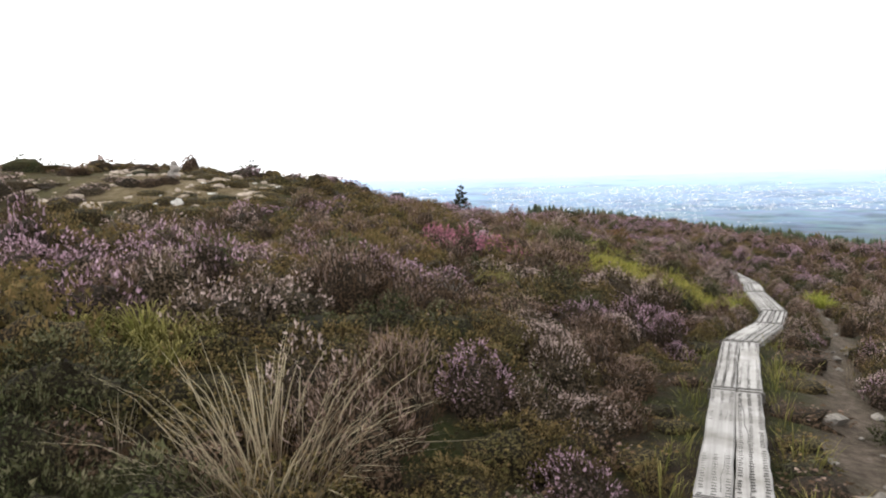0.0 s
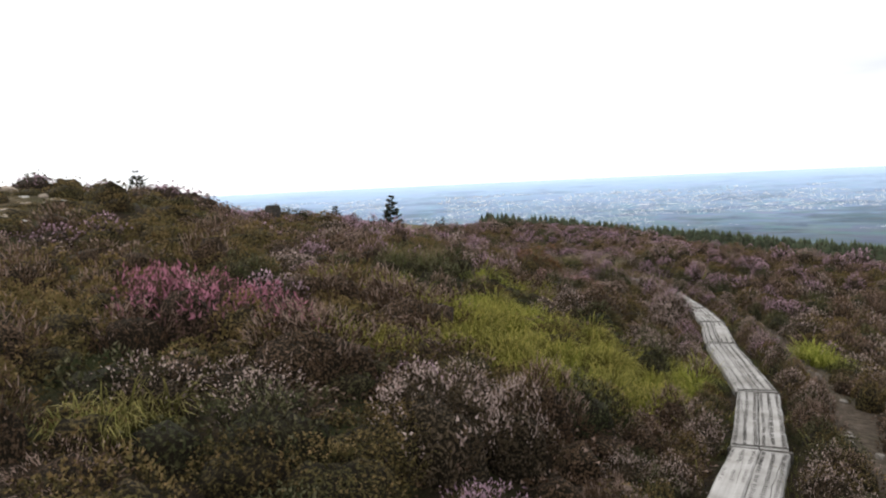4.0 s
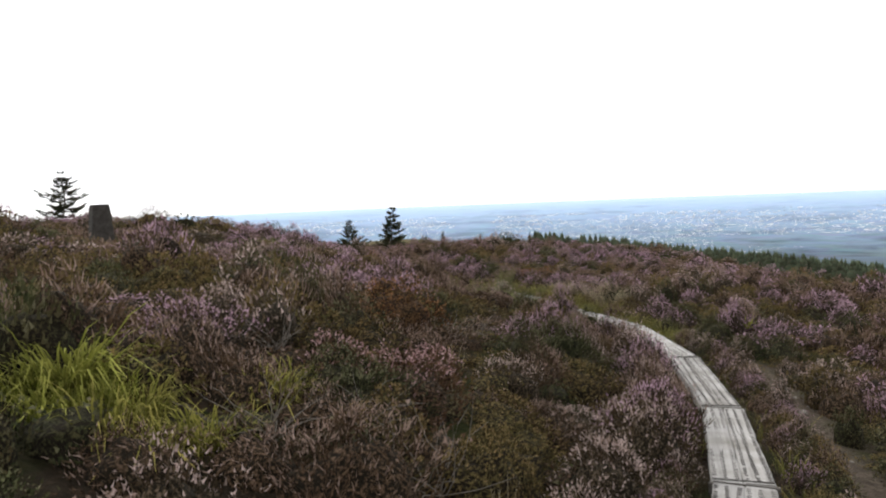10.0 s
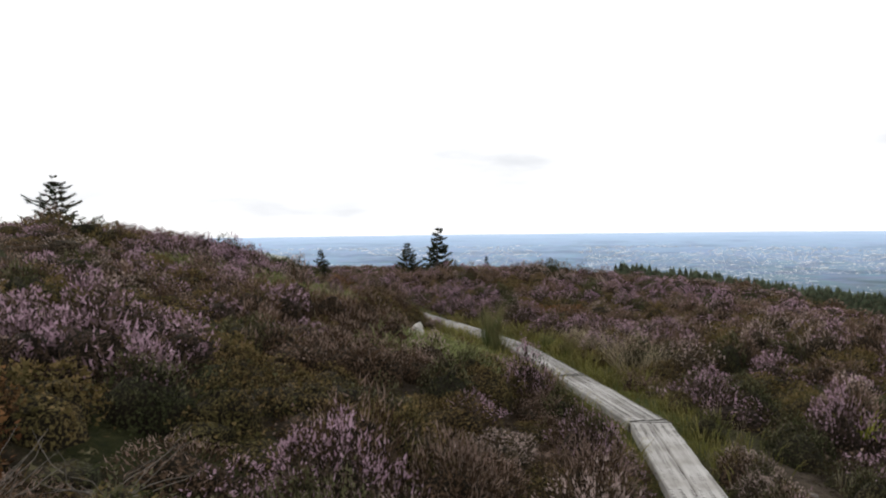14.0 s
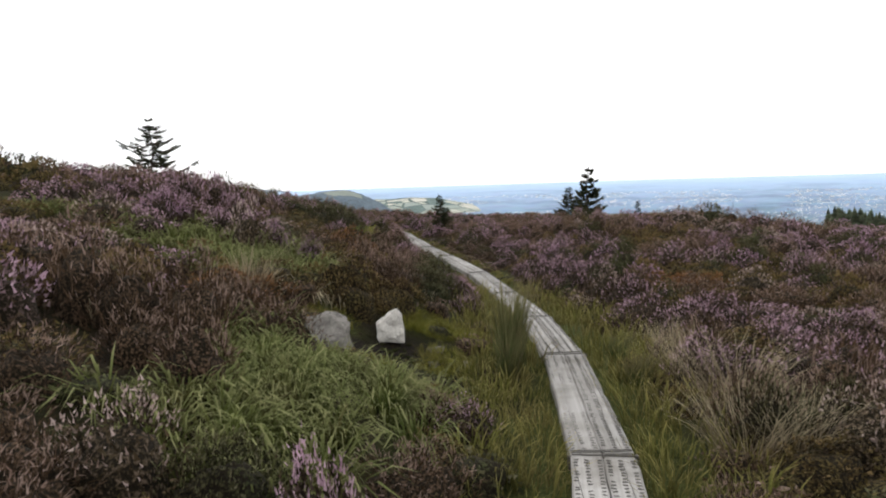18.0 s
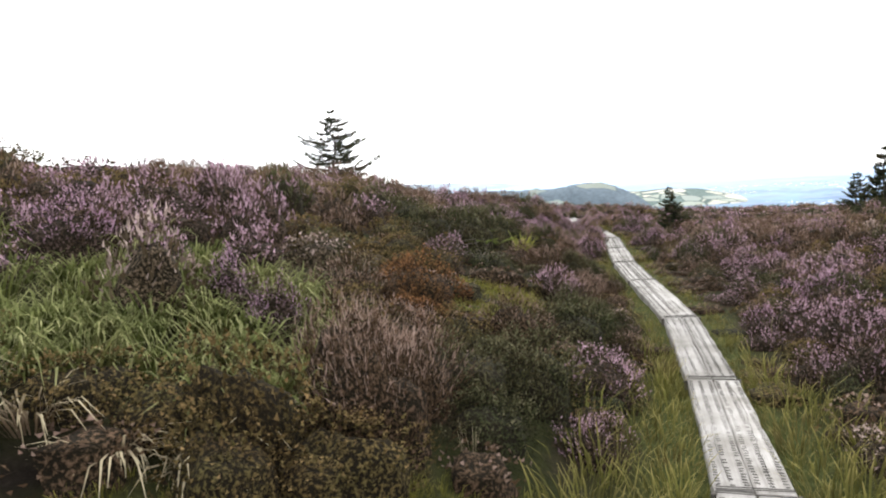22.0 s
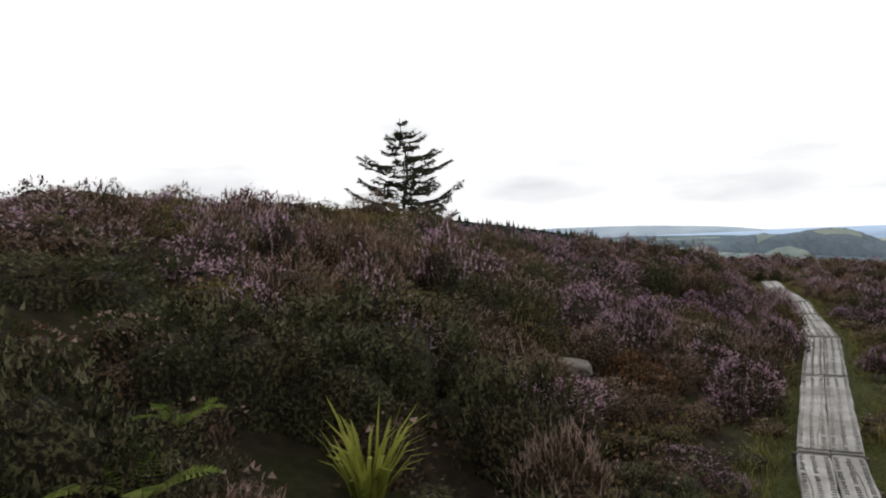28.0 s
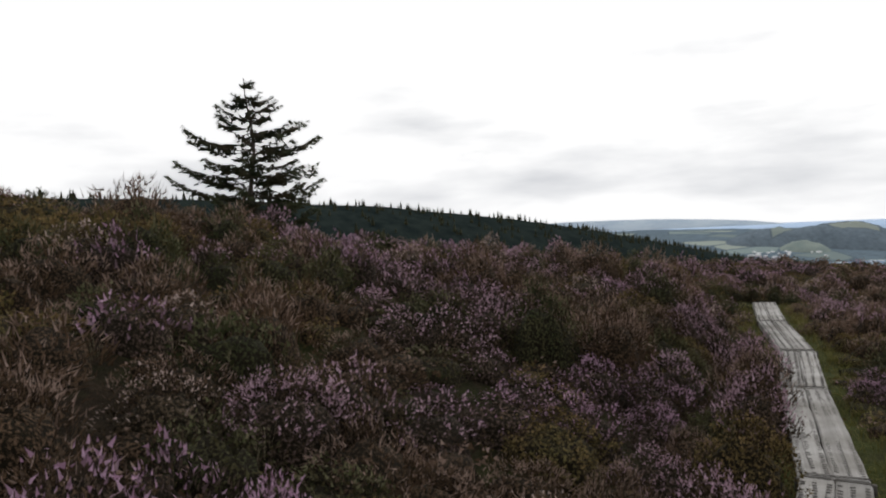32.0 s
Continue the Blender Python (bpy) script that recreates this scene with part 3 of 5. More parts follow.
def boardwalk():
    rng = random.Random(5)
    for k, ((ax, ay), (bx, by), za, zb) in enumerate(zip(JOINTS[:-1], JOINTS[1:], LEVELS[:-1], LEVELS[1:])):
        length = math.hypot(bx - ax, by - ay)
        turn, tilt = math.degrees(math.atan2(-(bx - ax), by - ay)), math.degrees(math.atan2(zb - za, length))
        base = new("boardwalk_section")
        base.matrix_world = pose((ax + bx) / 2, (ay + by) / 2, (za + zb) / 2, tilt, rng.uniform(-0.8, 0.8), turn)
        tagged(base, "two grey weathered timber sleepers laid side by side, stapled for grip", "boardwalk", "boardwalk sections")
        for side in (-1, 1):
            p = part("plank", PLANKS[rng.randrange(4)], base)
            p.matrix_local = pose(side * 0.1045, rng.uniform(-0.02, 0.02), rng.uniform(-0.003, 0.003), 0, 0, rng.uniform(-0.25, 0.25)) @ Matrix.Diagonal((1, length - 0.035, 1, 1))
            s = tagged(part("grip_wire", STAPLES[rng.randrange(4)], base, "rows of dark wire staples"), kind="stuff")
            s.matrix_local = pose(side * 0.1045, 0, 0.0045) @ Matrix.Diagonal((1, (length - 0.06) / 2.6, 1, 1))
        bm = bmesh.new()
        box_mesh(bm, pose(0, -length / 2, -0.05), 0.46, 0.035, 0.09, 0.006)
        part("batten", finish("batten", bm, BATTEN), base, "dark cross batten under the joint")
        for end, off in ((-1, 0.03), (-1, 0.055), (1, 0.035)):
            bm = bmesh.new()
            box_mesh(bm, pose(rng.uniform(-0.01, 0.01), end * (length / 2 - off), 0.010, 0, 0, rng.uniform(-1.5, 1.5)), 0.40, 0.006, 0.005, 0.001)
            part("binding_wire", finish("binding_wire", bm, STAPLE), base, "dark wire across the plank ends")


boardwalk()


# ---- plant templates: verts, triangles, tip ----
def heath_template(seed, sprigs, bits, size, length, style="heather", bloom=0.75, crown=-1.0):
    """A low cushion of heath in a unit disc of height 1: a dark woody core with shade painted in, under upright sprigs
    set with small leaves and, towards their ends, bells. bits: leaves on a sprig; style: heather, twiggy or bilberry."""
    rng = np.random.RandomState(seed)
    ph = rng.rand(12) * 6.28

    def rim(a):
        return 0.88 + 0.13 * np.sin(2 * a + ph[0]) + 0.10 * np.sin(3 * a + ph[1]) + 0.07 * np.sin(5 * a + ph[2])

    def top(x, y, r):
        lump = 0.13 * np.sin(4.1 * x + ph[3]) * np.sin(4.7 * y + ph[4]) + 0.08 * np.sin(8.5 * x + ph[5]) * np.sin(7.7 * y + ph[6])
        return 0.26 + 0.66 * (1 - np.clip(r, 0, 1) ** 2.3) + lump

    deep, girth = (0.70, 0.80) if bits > 1 else (0.82, 0.90)
    rings, seg = (5, 12) if sprigs > 250 else (4, 9) if sprigs > 120 else (3, 6)
    core, f = [(0.0, 0.0, deep * float(top(0.0, 0.0, 0.0)))], []
    for k in range(1, rings + 1):
        for q in range(seg):
            g = 2 * np.pi * (q + 0.5 * (k % 2)) / seg
            r = k / rings
            x, y = girth * r * rim(g) * np.cos(g), girth * r * rim(g) * np.sin(g)
            core.append((x, y, -0.6 if k == rings else deep * float(top(x, y, r)) + 0.03 * rng.randn()))
    f = [(0, 1 + k, 1 + (k + 1) % seg) for k in range(seg)]
    for k in range(rings - 1):
        for q in range(seg):
            i, j = 1 + k * seg + q, 1 + k * seg + (q + 1) % seg
            f += [(i, i + seg, j + seg), (i, j + seg, j)]
    n0 = len(core)
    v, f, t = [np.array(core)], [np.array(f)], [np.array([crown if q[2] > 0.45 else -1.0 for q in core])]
    a, r = rng.rand(sprigs) * 2 * np.pi, np.sqrt(rng.rand(sprigs))
    side = rng.rand(sprigs) < 0.15
    r = np.where(side, 0.86 + 0.16 * rng.rand(sprigs), r)
    x, y = r * rim(a) * np.cos(a), r * rim(a) * np.sin(a)
    z = top(x, y, r) * np.where(side, 0.25 + 0.75 * rng.rand(sprigs), 1.0)
    out = np.stack((np.cos(a), np.sin(a), np.zeros(sprigs)), 1)
    spread = (0.15 + 0.65 * r ** 2 + 0.25 * side)[:, None]
    grow = out * spread + np.array((0.10, 0.02, 1.0)) + rng.randn(sprigs, 3) * (0.36 if style == "twiggy" else 0.26)
    grow /= np.linalg.norm(grow, axis=1)[:, None]
    ln = length * (0.5 + 0.8 * rng.rand(sprigs)) * np.where(rng.rand(sprigs) < 0.10, 1.4, 1.0) * (0.6 if style == "bilberry" else 1.0)
    foot = np.stack((x, y, z), 1) - grow * ln[:, None] * 0.62
    clump = 0.5 + 0.5 * np.sin(3.3 * x + ph[7]) * np.sin(3.9 * y + ph[8])
    flower = (rng.rand(sprigs) < bloom * (0.30 + 0.95 * clump)) * (0.60 + 0.40 * rng.rand(sprigs)) * smooth(z, 0.22, 0.50)
    for k in range(bits):
        s = (k + 0.5 + 0.5 * (rng.rand(sprigs) - 0.5)) / bits
        p = foot + grow * (ln * s)[:, None] + 0.010 * rng.randn(sprigs, 3)
        splay = rng.randn(sprigs, 3)
        way = grow + splay * (0.95 if style == "bilberry" else 0.30 if style == "twiggy" else 0.50)
        way /= np.linalg.norm(way, axis=1)[:, None]
        e = np.cross(way, rng.randn(sprigs, 3))
        e /= np.linalg.norm(e, axis=1)[:, None] + 1e-6
        w = size * (0.6 + 0.8 * rng.rand(sprigs))[:, None] * (1.15 - 0.45 * s)[:, None]
        wide, long = (0.50, 0.95) if bits == 1 else {"bilberry": (0.46, 1.05), "twiggy": (0.20, 2.3)}.get(style, (0.36, 1.45))
        n = n0 + 3 * np.arange(sprigs)
        v.append(np.stack((p - e * w * wide, p + e * w * wide, p + way * w * long), 1).reshape(-1, 3))
        f.append(np.stack((n, n + 1, n + 2), 1))
        # lower bits take the near-black inside colour: bare stem plus painted shade
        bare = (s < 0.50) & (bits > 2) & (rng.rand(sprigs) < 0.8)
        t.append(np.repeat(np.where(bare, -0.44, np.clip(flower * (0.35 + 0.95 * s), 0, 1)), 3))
        n0 += 3 * sprigs
    return np.concatenate(v), np.concatenate(f), np.concatenate(t)


def blade_template(seed, blades, width, spread, droop, upright=0.0, radius=0.16, rows=((0, 0.7), (0.36, 1.0), (0.7, 0.8), (1.0, 0.06))):
    """A tussock of curved blades in a unit box (height about 1)."""
    rng = np.random.RandomState(seed)
    a, root = rng.rand(blades) * 2 * np.pi, radius * np.sqrt(rng.rand(blades))
    ln = 0.55 + 0.55 * rng.rand(blades)
    out = np.stack((np.cos(a), np.sin(a)), 1)
    across = np.stack((-np.sin(a), np.cos(a)), 1)
    lean = spread * (0.15 + 1.0 * rng.rand(blades)) + 0.05
    fall = droop * (0.4 + 1.1 * rng.rand(blades))
    sway, blown = 0.16 * rng.randn(blades), np.array((0.10, -0.05)) * rng.rand()
    v, t = [], []
    for s, w in rows:
        reach = root + ln * lean * s ** (1.3 + upright)
        z = ln * (s - fall * s ** 3 * 0.55)
        flat = out * reach[:, None] + across * (sway * ln * s ** 1.6)[:, None] + blown * (ln * s * s)[:, None]
        mid = np.concatenate((flat, z[:, None]), 1)
        off = np.concatenate((across, np.zeros((blades, 1))), 1) * (width * w * (0.7 + 0.6 * rng.rand(blades)))[:, None]
        v += [mid - off, mid + off]
        t += [np.full(blades, s)] * 2
    n = blades
    i = np.arange(n)
    f = []
    for k in range(len(rows) - 1):
        lo, hi = 2 * k * n, 2 * (k + 1) * n
        f += [np.stack((lo + i, lo + n + i, hi + n + i), 1), np.stack((lo + i, hi + n + i, hi + i), 1)]
    return np.concatenate(v), np.concatenate(f), np.concatenate(t)


BLOOMS = (1.0, 0.75, 0.95, 0.7, 1.0, 0.9)
STYLES = ("heather", "twiggy", "bilberry")
STYLE_OF = (0, 0, 1, 0, 2, 0, 2, 0, 0)


def heath_templates(seed, sprigs, bits, size, length, crown=-1.0):
    return {q: [heath_template(seed + 10 * q + k, sprigs, bits, size, length, style, BLOOMS[k], crown) for k in range(6)] for q, style in enumerate(STYLES)}


NEAR = heath_templates(100, 430, 5, 0.042, 0.36)
MIDDLE = heath_templates(300, 290, 3, 0.054, 0.33)
MIDDLE_FAR = heath_templates(500, 200, 2, 0.078, 0.30)
OUTER = heath_templates(700, 170, 1, 0.095, 0.12)
FARTHER = heath_templates(900, 60, 1, 0.15, 0.08, -0.3)
LOW = heath_templates(1100, 100, 1, 0.100, 0.30)
TUSSOCK = [blade_template(200 + k, 100, 0.0115, 0.66, 1.15, radius=0.28) for k in range(4)]
BROAD = [blade_template(250 + k, 70, 0.0165, 0.72, 1.35, radius=0.30) for k in range(4)]
SPRAY = [blade_template(210 + k, 9, 0.016, 0.55, 0.5, radius=0.5, rows=((0, 0.8), (0.55, 1.0), (1.0, 0.06))) for k in range(4)]
WISP = [blade_template(240 + k, 12, 0.0065, 0.35, 0.25, radius=0.3, rows=((0, 0.8), (0.55, 1.0), (1.0, 0.3))) for k in range(4)]
STRAWS = [blade_template(220 + k, 210, 0.0030, 0.85, 0.42, 0.1, 0.34) for k in range(2)]
RUSHES = [blade_template(230 + k, 150, 0.007, 0.30, 0.10, 0.2, 0.22) for k in range(2)]

# ---- where grass grows: x, y, radius, kind ----
MEADOWS = [(1.7, 15.75, 0.5, 0), (2.15, 15.7, 0.45, 0), (8.3, 15.15, 0.33, 2), (8.55, 15.6, 0.28, 2), (4.0, 12.5, 0.95, 0), (3.4, 13.3, 0.8, 0), (2.9, 14.4, 0.65, 0), (2.3, 15.2, 0.5, 0), (4.8, 12.9, 0.7, 0), (5.5, 13.2, 0.4, 2),
           (2.1, 12.4, 0.5, 0), (4.55, 16.85, 0.35, 0), (3.7, 14.05, 0.5, 0), (4.95, 14.3, 0.25, 0), (5.45, 13.95, 0.4, 0), (4.5, 13.85, 0.5, 0), (4.9, 17.8, 0.3, 0), (3.0, 16.0, 0.4, 0), (3.92, 17.1, 0.45, 2), (3.6, 15.0, 0.6, 2), (3.2, 15.8, 0.45, 0), (3.4, 15.4, 0.5, 0), (4.15, 14.9, 0.38, 0), (7.35, 27.2, 0.55, 3), (7.1, 28.2, 0.6, 3),
           (6.4, 28.2, 0.6, 3), (6.9, 28.8, 0.5, 3), (6.9, 27.5, 0.55, 3), (6.65, 27.0, 0.4, 3), (6.15, 28.6, 0.4, 3), (6.5, 28.6, 0.4, 3), (7.25, 28.7, 0.25, 3), (4.4, 31.4, 0.8, 3), (3.6, 31.0, 0.7, 3), (3.7, 32.2, 0.6, 3),
           (3.3, 30.4, 0.5, 3), (2.9, 31.5, 0.5, 3), (2.2, 31.2, 0.5, 3), (2.5, 32.3, 0.45, 3), (1.9, 30.6, 0.4, 3), (4.3, 30.2, 0.4, 3), (4.95, 31.65, 0.35, 3), (3.5, 32.7, 0.4, 3), (4.3, 32.6, 0.42, 3), (0.9, 9.6, 0.35, 1), (-1.9, 5.2, 0.5, 1)]


def meadow(x, y):
    for mx, my, r, kind in MEADOWS:
        if math.hypot(x - mx, y - my) < r * (0.85 + 0.3 * noise.noise(Vector((x * 2, y * 2, 0)))):
            return kind
    return None


# clumps of one plant: x, y, radius
BLOOMING = [(4.95, 23.6, 0.8), (5.4, 23.0, 0.4), (2.5, 8.2, 0.5), (0.8, 3.8, 0.35), (5.2, 9, 0.5), (-3.2, 7.6, 1), (2.6, 8.1, 0.55), (-0.2, 8.5, 0.5), (1.1, 13.2, 0.4), (11.2, 21, 0.6), (11.4, 21.6, 0.5), (4.4, 24.4, 0.6), (7.1, 21.9, 0.45), (11.5, 24.8, 0.5), (8.3, 32.7, 0.7), (10.4, 30.9, 0.5), (1.7, 31.7, 1), (6.6, 37.9, 0.7), (10.5, 31.6, 0.5), (3, 31.7, 0.5), (6.9, 37.3, 0.5), (8.4, 33, 0.6), (9.1, 32.8, 0.5), (6.2, 32.5, 0.3), (1.6, 33.2, 0.9), (1.4, 32.3, 0.8), (4.4, 31.7, 0.25), (6.1, 33.3, 0.4), (4.7, 39.3, 0.6), (0.2, 38.7, 0.6), (-0.9, 38.2, 0.6), (-2.1, 41.5, 0.6), (-0.3, 42, 0.5), (0.9, 40, 0.3)]
FADING = [(6.79, 19.14, 0.45), (-9.5, 18.5, 2.0), (-1.4, 6.1, 0.5), (1.2, 6.9, 0.6), (0.9, 5.6, 0.5), (0.4, 4.9, 0.4), (2.7, 10.2, 0.6), (1.4, 10.3, 0.5), (1.2, 7.4, 0.4), (1, 7.2, 0.4), (4.1, 9.8, 0.3), (0.7, 16.4, 0.5), (4.9, 14.3, 0.35), (4.2, 21.2, 0.6), (3.8, 19.8, 0.5), (5.1, 15.2, 0.4), (5.7, 14.9, 0.4), (10.7, 22.5, 0.6), (7.7, 21.5, 0.3), (9.9, 27.2, 0.4), (5.7, 27.7, 0.4)]
BROWN = [(4.63, 32.42, 0.3), (-1.71, 41.96, 0.5), (5.71, 19.74, 0.5), (-0.7, 6.8, 0.6), (1.6, 6.8, 0.4), (1.4, 5.9, 0.4), (0.6, 7.5, 0.6), (2.7, 13.1, 0.6), (2, 14.1, 0.6), (4.7, 16.9, 0.6), (5.4, 21, 0.8), (7.9, 22.8, 0.4), (5.7, 27.8, 0.5), (6.5, 25.7, 0.6), (5.6, 29, 0.5), (5.3, 32, 0.7), (6.3, 27.4, 0.4), (4.7, 32.3, 0.35), (5.2, 32.5, 0.5), (3.1, 37.9, 0.7), (2.1, 39.4, 0.4), (0, 42.4, 0.5), (-2.2, 40.2, 0.6), (-2.9, 41.2, 0.5), (0.6, 40.1, 0.3), (-5, 47.6, 0.8), (-3.1, 43.8, 0.5)]
GREEN = [(5.49, 32.63, 0.45), (5.85, 32.95, 0.4), (-1.26, 41.03, 0.55), (1.53, 37.62, 0.7), (-0.1, 6, 0.35), (-1.6, 3.5, 0.6), (1.7, 10.4, 0.4), (2.6, 16.8, 0.5), (2.9, 16.6, 0.6), (5.3, 17, 0.3), (6.4, 15.4, 0.4), (11.1, 24.6, 0.6), (5.9, 22.6, 0.5), (7.4, 21, 0.5), (10.4, 25.5, 0.6), (10.7, 27.4, 0.6), (6.4, 31.5, 0.4), (5.4, 34.5, 0.4), (5.6, 32.9, 0.5), (4, 35.8, 0.5), (0.7, 37.3, 0.8), (-1.2, 41.3, 0.3), (1.7, 37.6, 0.6), (-0.9, 41, 0.4), (-3.3, 46.3, 0.4), (-3.4, 46.3, 0.4), (-1.7, 42.5, 0.4)]
BILBERRY = [(5.5, 31.05, 0.5), (5.0, 31.7, 0.4), (6.1, 23.4, 0.8), (5.6, 24.4, 0.7), (7.0, 24.3, 0.5), (-7.0, 16.5, 2.0), (-5.5, 20.5, 1.2), (-1.7, 4.4, 0.8), (-0.8, 5.9, 0.5), (-0.8, 16.8, 1.2), (-3.3, 19, 1.5), (5.5, 19.1, 0.3), (5.5, 22.1, 0.6), (6.4, 22.5, 0.4), (9.4, 37, 0.8), (4.3, 30.6, 0.6), (8, 42.4, 1), (4.8, 29.2, 0.6), (2.9, 35, 0.8), (8.4, 38, 0.7), (3.5, 34, 0.4), (-6.9, 42.3, 1)]
# openings among the bushes where dark stems and peat show: x, y, radius
BELL = [(0.75, 12.5, 0.85)]
RUSTY_HEATHER = [(5.75, 18.69, 0.6)]
RUSTY = [(3.03, 34.82, 0.45), (4.24, 33.7, 0.4), (4.97, 33.65, 0.25), (8.9, 36.5, 0.6)]
VIOLET = [(2.39, 31.57, 0.4), (-2.68, 44.81, 0.5), (-0.55, 41.83, 0.4), (-2.59, 45.76, 0.5), (-0.75, 42.63, 0.55), (-6.17, 45.6, 0.7), (7.6, 36.4, 0.3)]
OPENINGS = [(5.3, 16.2, 0.42), (2.0, 10.4, 0.40), (-0.45, 40.6, 0.30), (0.05, 40.55, 0.28), (6.5, 25.6, 0.3), (-0.6, 9.4, 0.35),
            (6.3, 20.3, 0.4), (-1.6, 39.4, 0.4), (0.3, 41.05, 0.36), (1.95, 38.32, 0.36), (2.35, 38.45, 0.42), (6.95, 29.75, 0.8), (6.45, 30.5, 0.6), (7.2, 30.2, 0.45), (6.1, 30.3, 0.5), (5.95, 29.9, 0.4), (7.9, 35.2, 0.35), (10.9, 29.2, 0.4), (-2.9, 45.0, 0.35), (10.7, 26.3, 0.35)]
# tall bushes that hide the bend of the boards: x, y, width, height, kind
TALL = [(0.61, 42.55, 0.40, 0.50, 0), (-0.10, 43.70, 0.42, 0.52, 2), (-0.66, 44.95, 0.36, 0.52, 0), (-1.25, 45.9, 0.38, 0.56, 4), (-1.9, 46.85, 0.38, 0.56, 0), (-2.55, 47.7, 0.38, 0.56, 2), (-3.2, 48.6, 0.38, 0.55, 0), (7.42, 18.3, 0.42, 0.62, 1), (7.70, 19.0, 0.42, 0.60, 0), (7.95, 19.7, 0.42, 0.60, 2), (8.10, 20.3, 0.36, 0.55, 1), (8.20, 20.8, 0.36, 0.58, 2), (8.40, 21.6, 0.40, 0.64, 0), (8.50, 22.4, 0.40, 0.64, 1), (8.60, 23.2, 0.36, 0.62, 2), (8.64, 24.5, 0.32, 0.55, 0), (8.50, 25.5, 0.32, 0.50, 3)]
# large bushes that stand out: x, y, width, height, kind
LARGE = [(2.98, 15.70, 0.65, 0.52, 3), (4.08, 18.36, 0.50, 0.48, 0), (5.72, 18.30, 0.50, 0.46, 8), (5.25, 18.10, 0.36, 0.40, 3), (2.56, 9.92, 0.54, 0.57, 1), (1.71, 11.18, 0.65, 0.60, 2), (2.73, 8.96, 0.38, 0.42, 0), (7.03, 22.16, 0.38, 0.42, 0), (7.11, 20.91, 0.32, 0.40, 3), (5.36, 21.25, 0.62, 0.58, 6), (5.93, 23.77, 0.35, 0.38, 4),
         (10.20, 27.11, 0.46, 0.48, 0), (10.66, 32.20, 0.46, 0.48, 0), (5.05, 29.55, 0.60, 0.34, 6), (4.75, 35.15, 0.55, 0.52, 3), (3.86, 33.93, 0.48, 0.50, 6), (4.30, 32.20, 0.22, 0.42, 7), (3.79, 32.15, 0.24, 0.44, 7), (2.39, 31.57, 0.42, 0.48, 7), (2.55, 13.55, 0.62, 0.50, 2), (0.75, 38.75, 0.75, 0.60, 3), (1.25, 38.45, 0.48, 0.46, 3), (0.30, 39.30, 0.40, 0.46, 4), (5.55, 34.30, 0.42, 0.42, 0), (5.35, 32.75, 0.50, 0.36, 3), (4.84, 32.84, 0.38, 0.40, 2),
         (1.13, 37.86, 0.50, 0.50, 3), (2.01, 37.48, 0.34, 0.38, 3), (-1.00, 40.93, 0.45, 0.46, 3), (-0.39, 41.96, 0.45, 0.45, 0), (0.27, 41.54, 0.30, 0.36, 6), (5.53, 16.52, 0.46, 0.50, 2), (5.48, 17.83, 0.38, 0.40, 3),
         (7.00, 17.60, 0.40, 0.46, 1), (-0.25, 6.06, 0.34, 0.40, 3), (0.34, 5.07, 0.38, 0.40, 0), (-1.93, 4.16, 0.50, 0.48, 3), (-2.26, 43.27, 0.45, 0.45, 0), (1.6, 36.6, 0.5, 0.48, 3), (5.13, 15.21, 0.36, 0.42, 3), (3.75, 33.3, 0.42, 0.42, 2), (0.6, 39.2, 0.45, 0.45, 0)]
CLUMPS = [(x, y, r, k) for k, rows in enumerate((BLOOMING, FADING, BROWN, GREEN, BILBERRY, BELL, RUSTY, VIOLET, RUSTY_HEATHER)) for x, y, r in rows]


def heather_kind(x, y, side, rng):
    """Which heath plant grows here, as a place in HEATHER."""
    fit = min(CLUMPS, key=lambda c: math.hypot(x - c[0], y - c[1]) / c[2])
    if math.hypot(x - fit[0], y - fit[1]) < fit[2] * rng.uniform(0.95, 1.3):
        return fit[3]
    if side < 0 and math.hypot(x - 1.6, y - 38.3) < 2.3:
        weights = (0.06, 0.04, 0.28, 0.52, 0.10)
    elif y > 36:
        weights = (0.38, 0.07, 0.28, 0.16, 0.11)
    elif y > 24:
        weights = (0.26, 0.12, 0.25, 0.09, 0.28) if side < 0 else (0.29, 0.08, 0.23, 0.10, 0.30)
    elif y > 11:
        weights = (0.10, 0.12, 0.26, 0.14, 0.38)
    else:
        weights = (0.09, 0.15, 0.27, 0.14, 0.35)
    wx, wy = x + 0.5 * noise.noise(Vector((x * 1.1, y * 1.1, 4.0))), y + 0.5 * noise.noise(Vector((x * 1.1, y * 1.1, 14.0)))
    n = (0.5 + 1.3 * noise.noise(Vector((wx * 0.60, wy * 0.60, 9.0))) + 0.6 * noise.noise(Vector((wx * 0.2, wy * 0.2, 3.0))) + rng.gauss(0, 0.10)) % 1.0
    for k, w in enumerate((weights[0], weights[2], weights[4], weights[3], weights[1])):
        n -= w
        if n < 0:
            violet = k == 0 and y > 37 and noise.noise(Vector((x * 0.8, y * 0.8, 31.0))) > 0.12
            return 7 if violet else (0, 2, 4, 3, 1)[k]
    return 2


KINDS = [("blooming_heather", "mauve flowering heather, thick over the moor"), ("fading_heather", "pale pink fading heather over the moor"),
         ("brown_heather", "brown withered heather over the moor"), ("green_heather", "dark green heather not in flower"),
         ("bilberry", "yellow-green and rusty bilberry scrub"), ("bell_heather", "deep pink bell heather clump"), ("rusty_bilberry", "rusty bilberry scrub"), ("violet_heather", "deep violet flowering heather in patches"), ("rusty_heather", "red-brown heather with small pink flowers")]


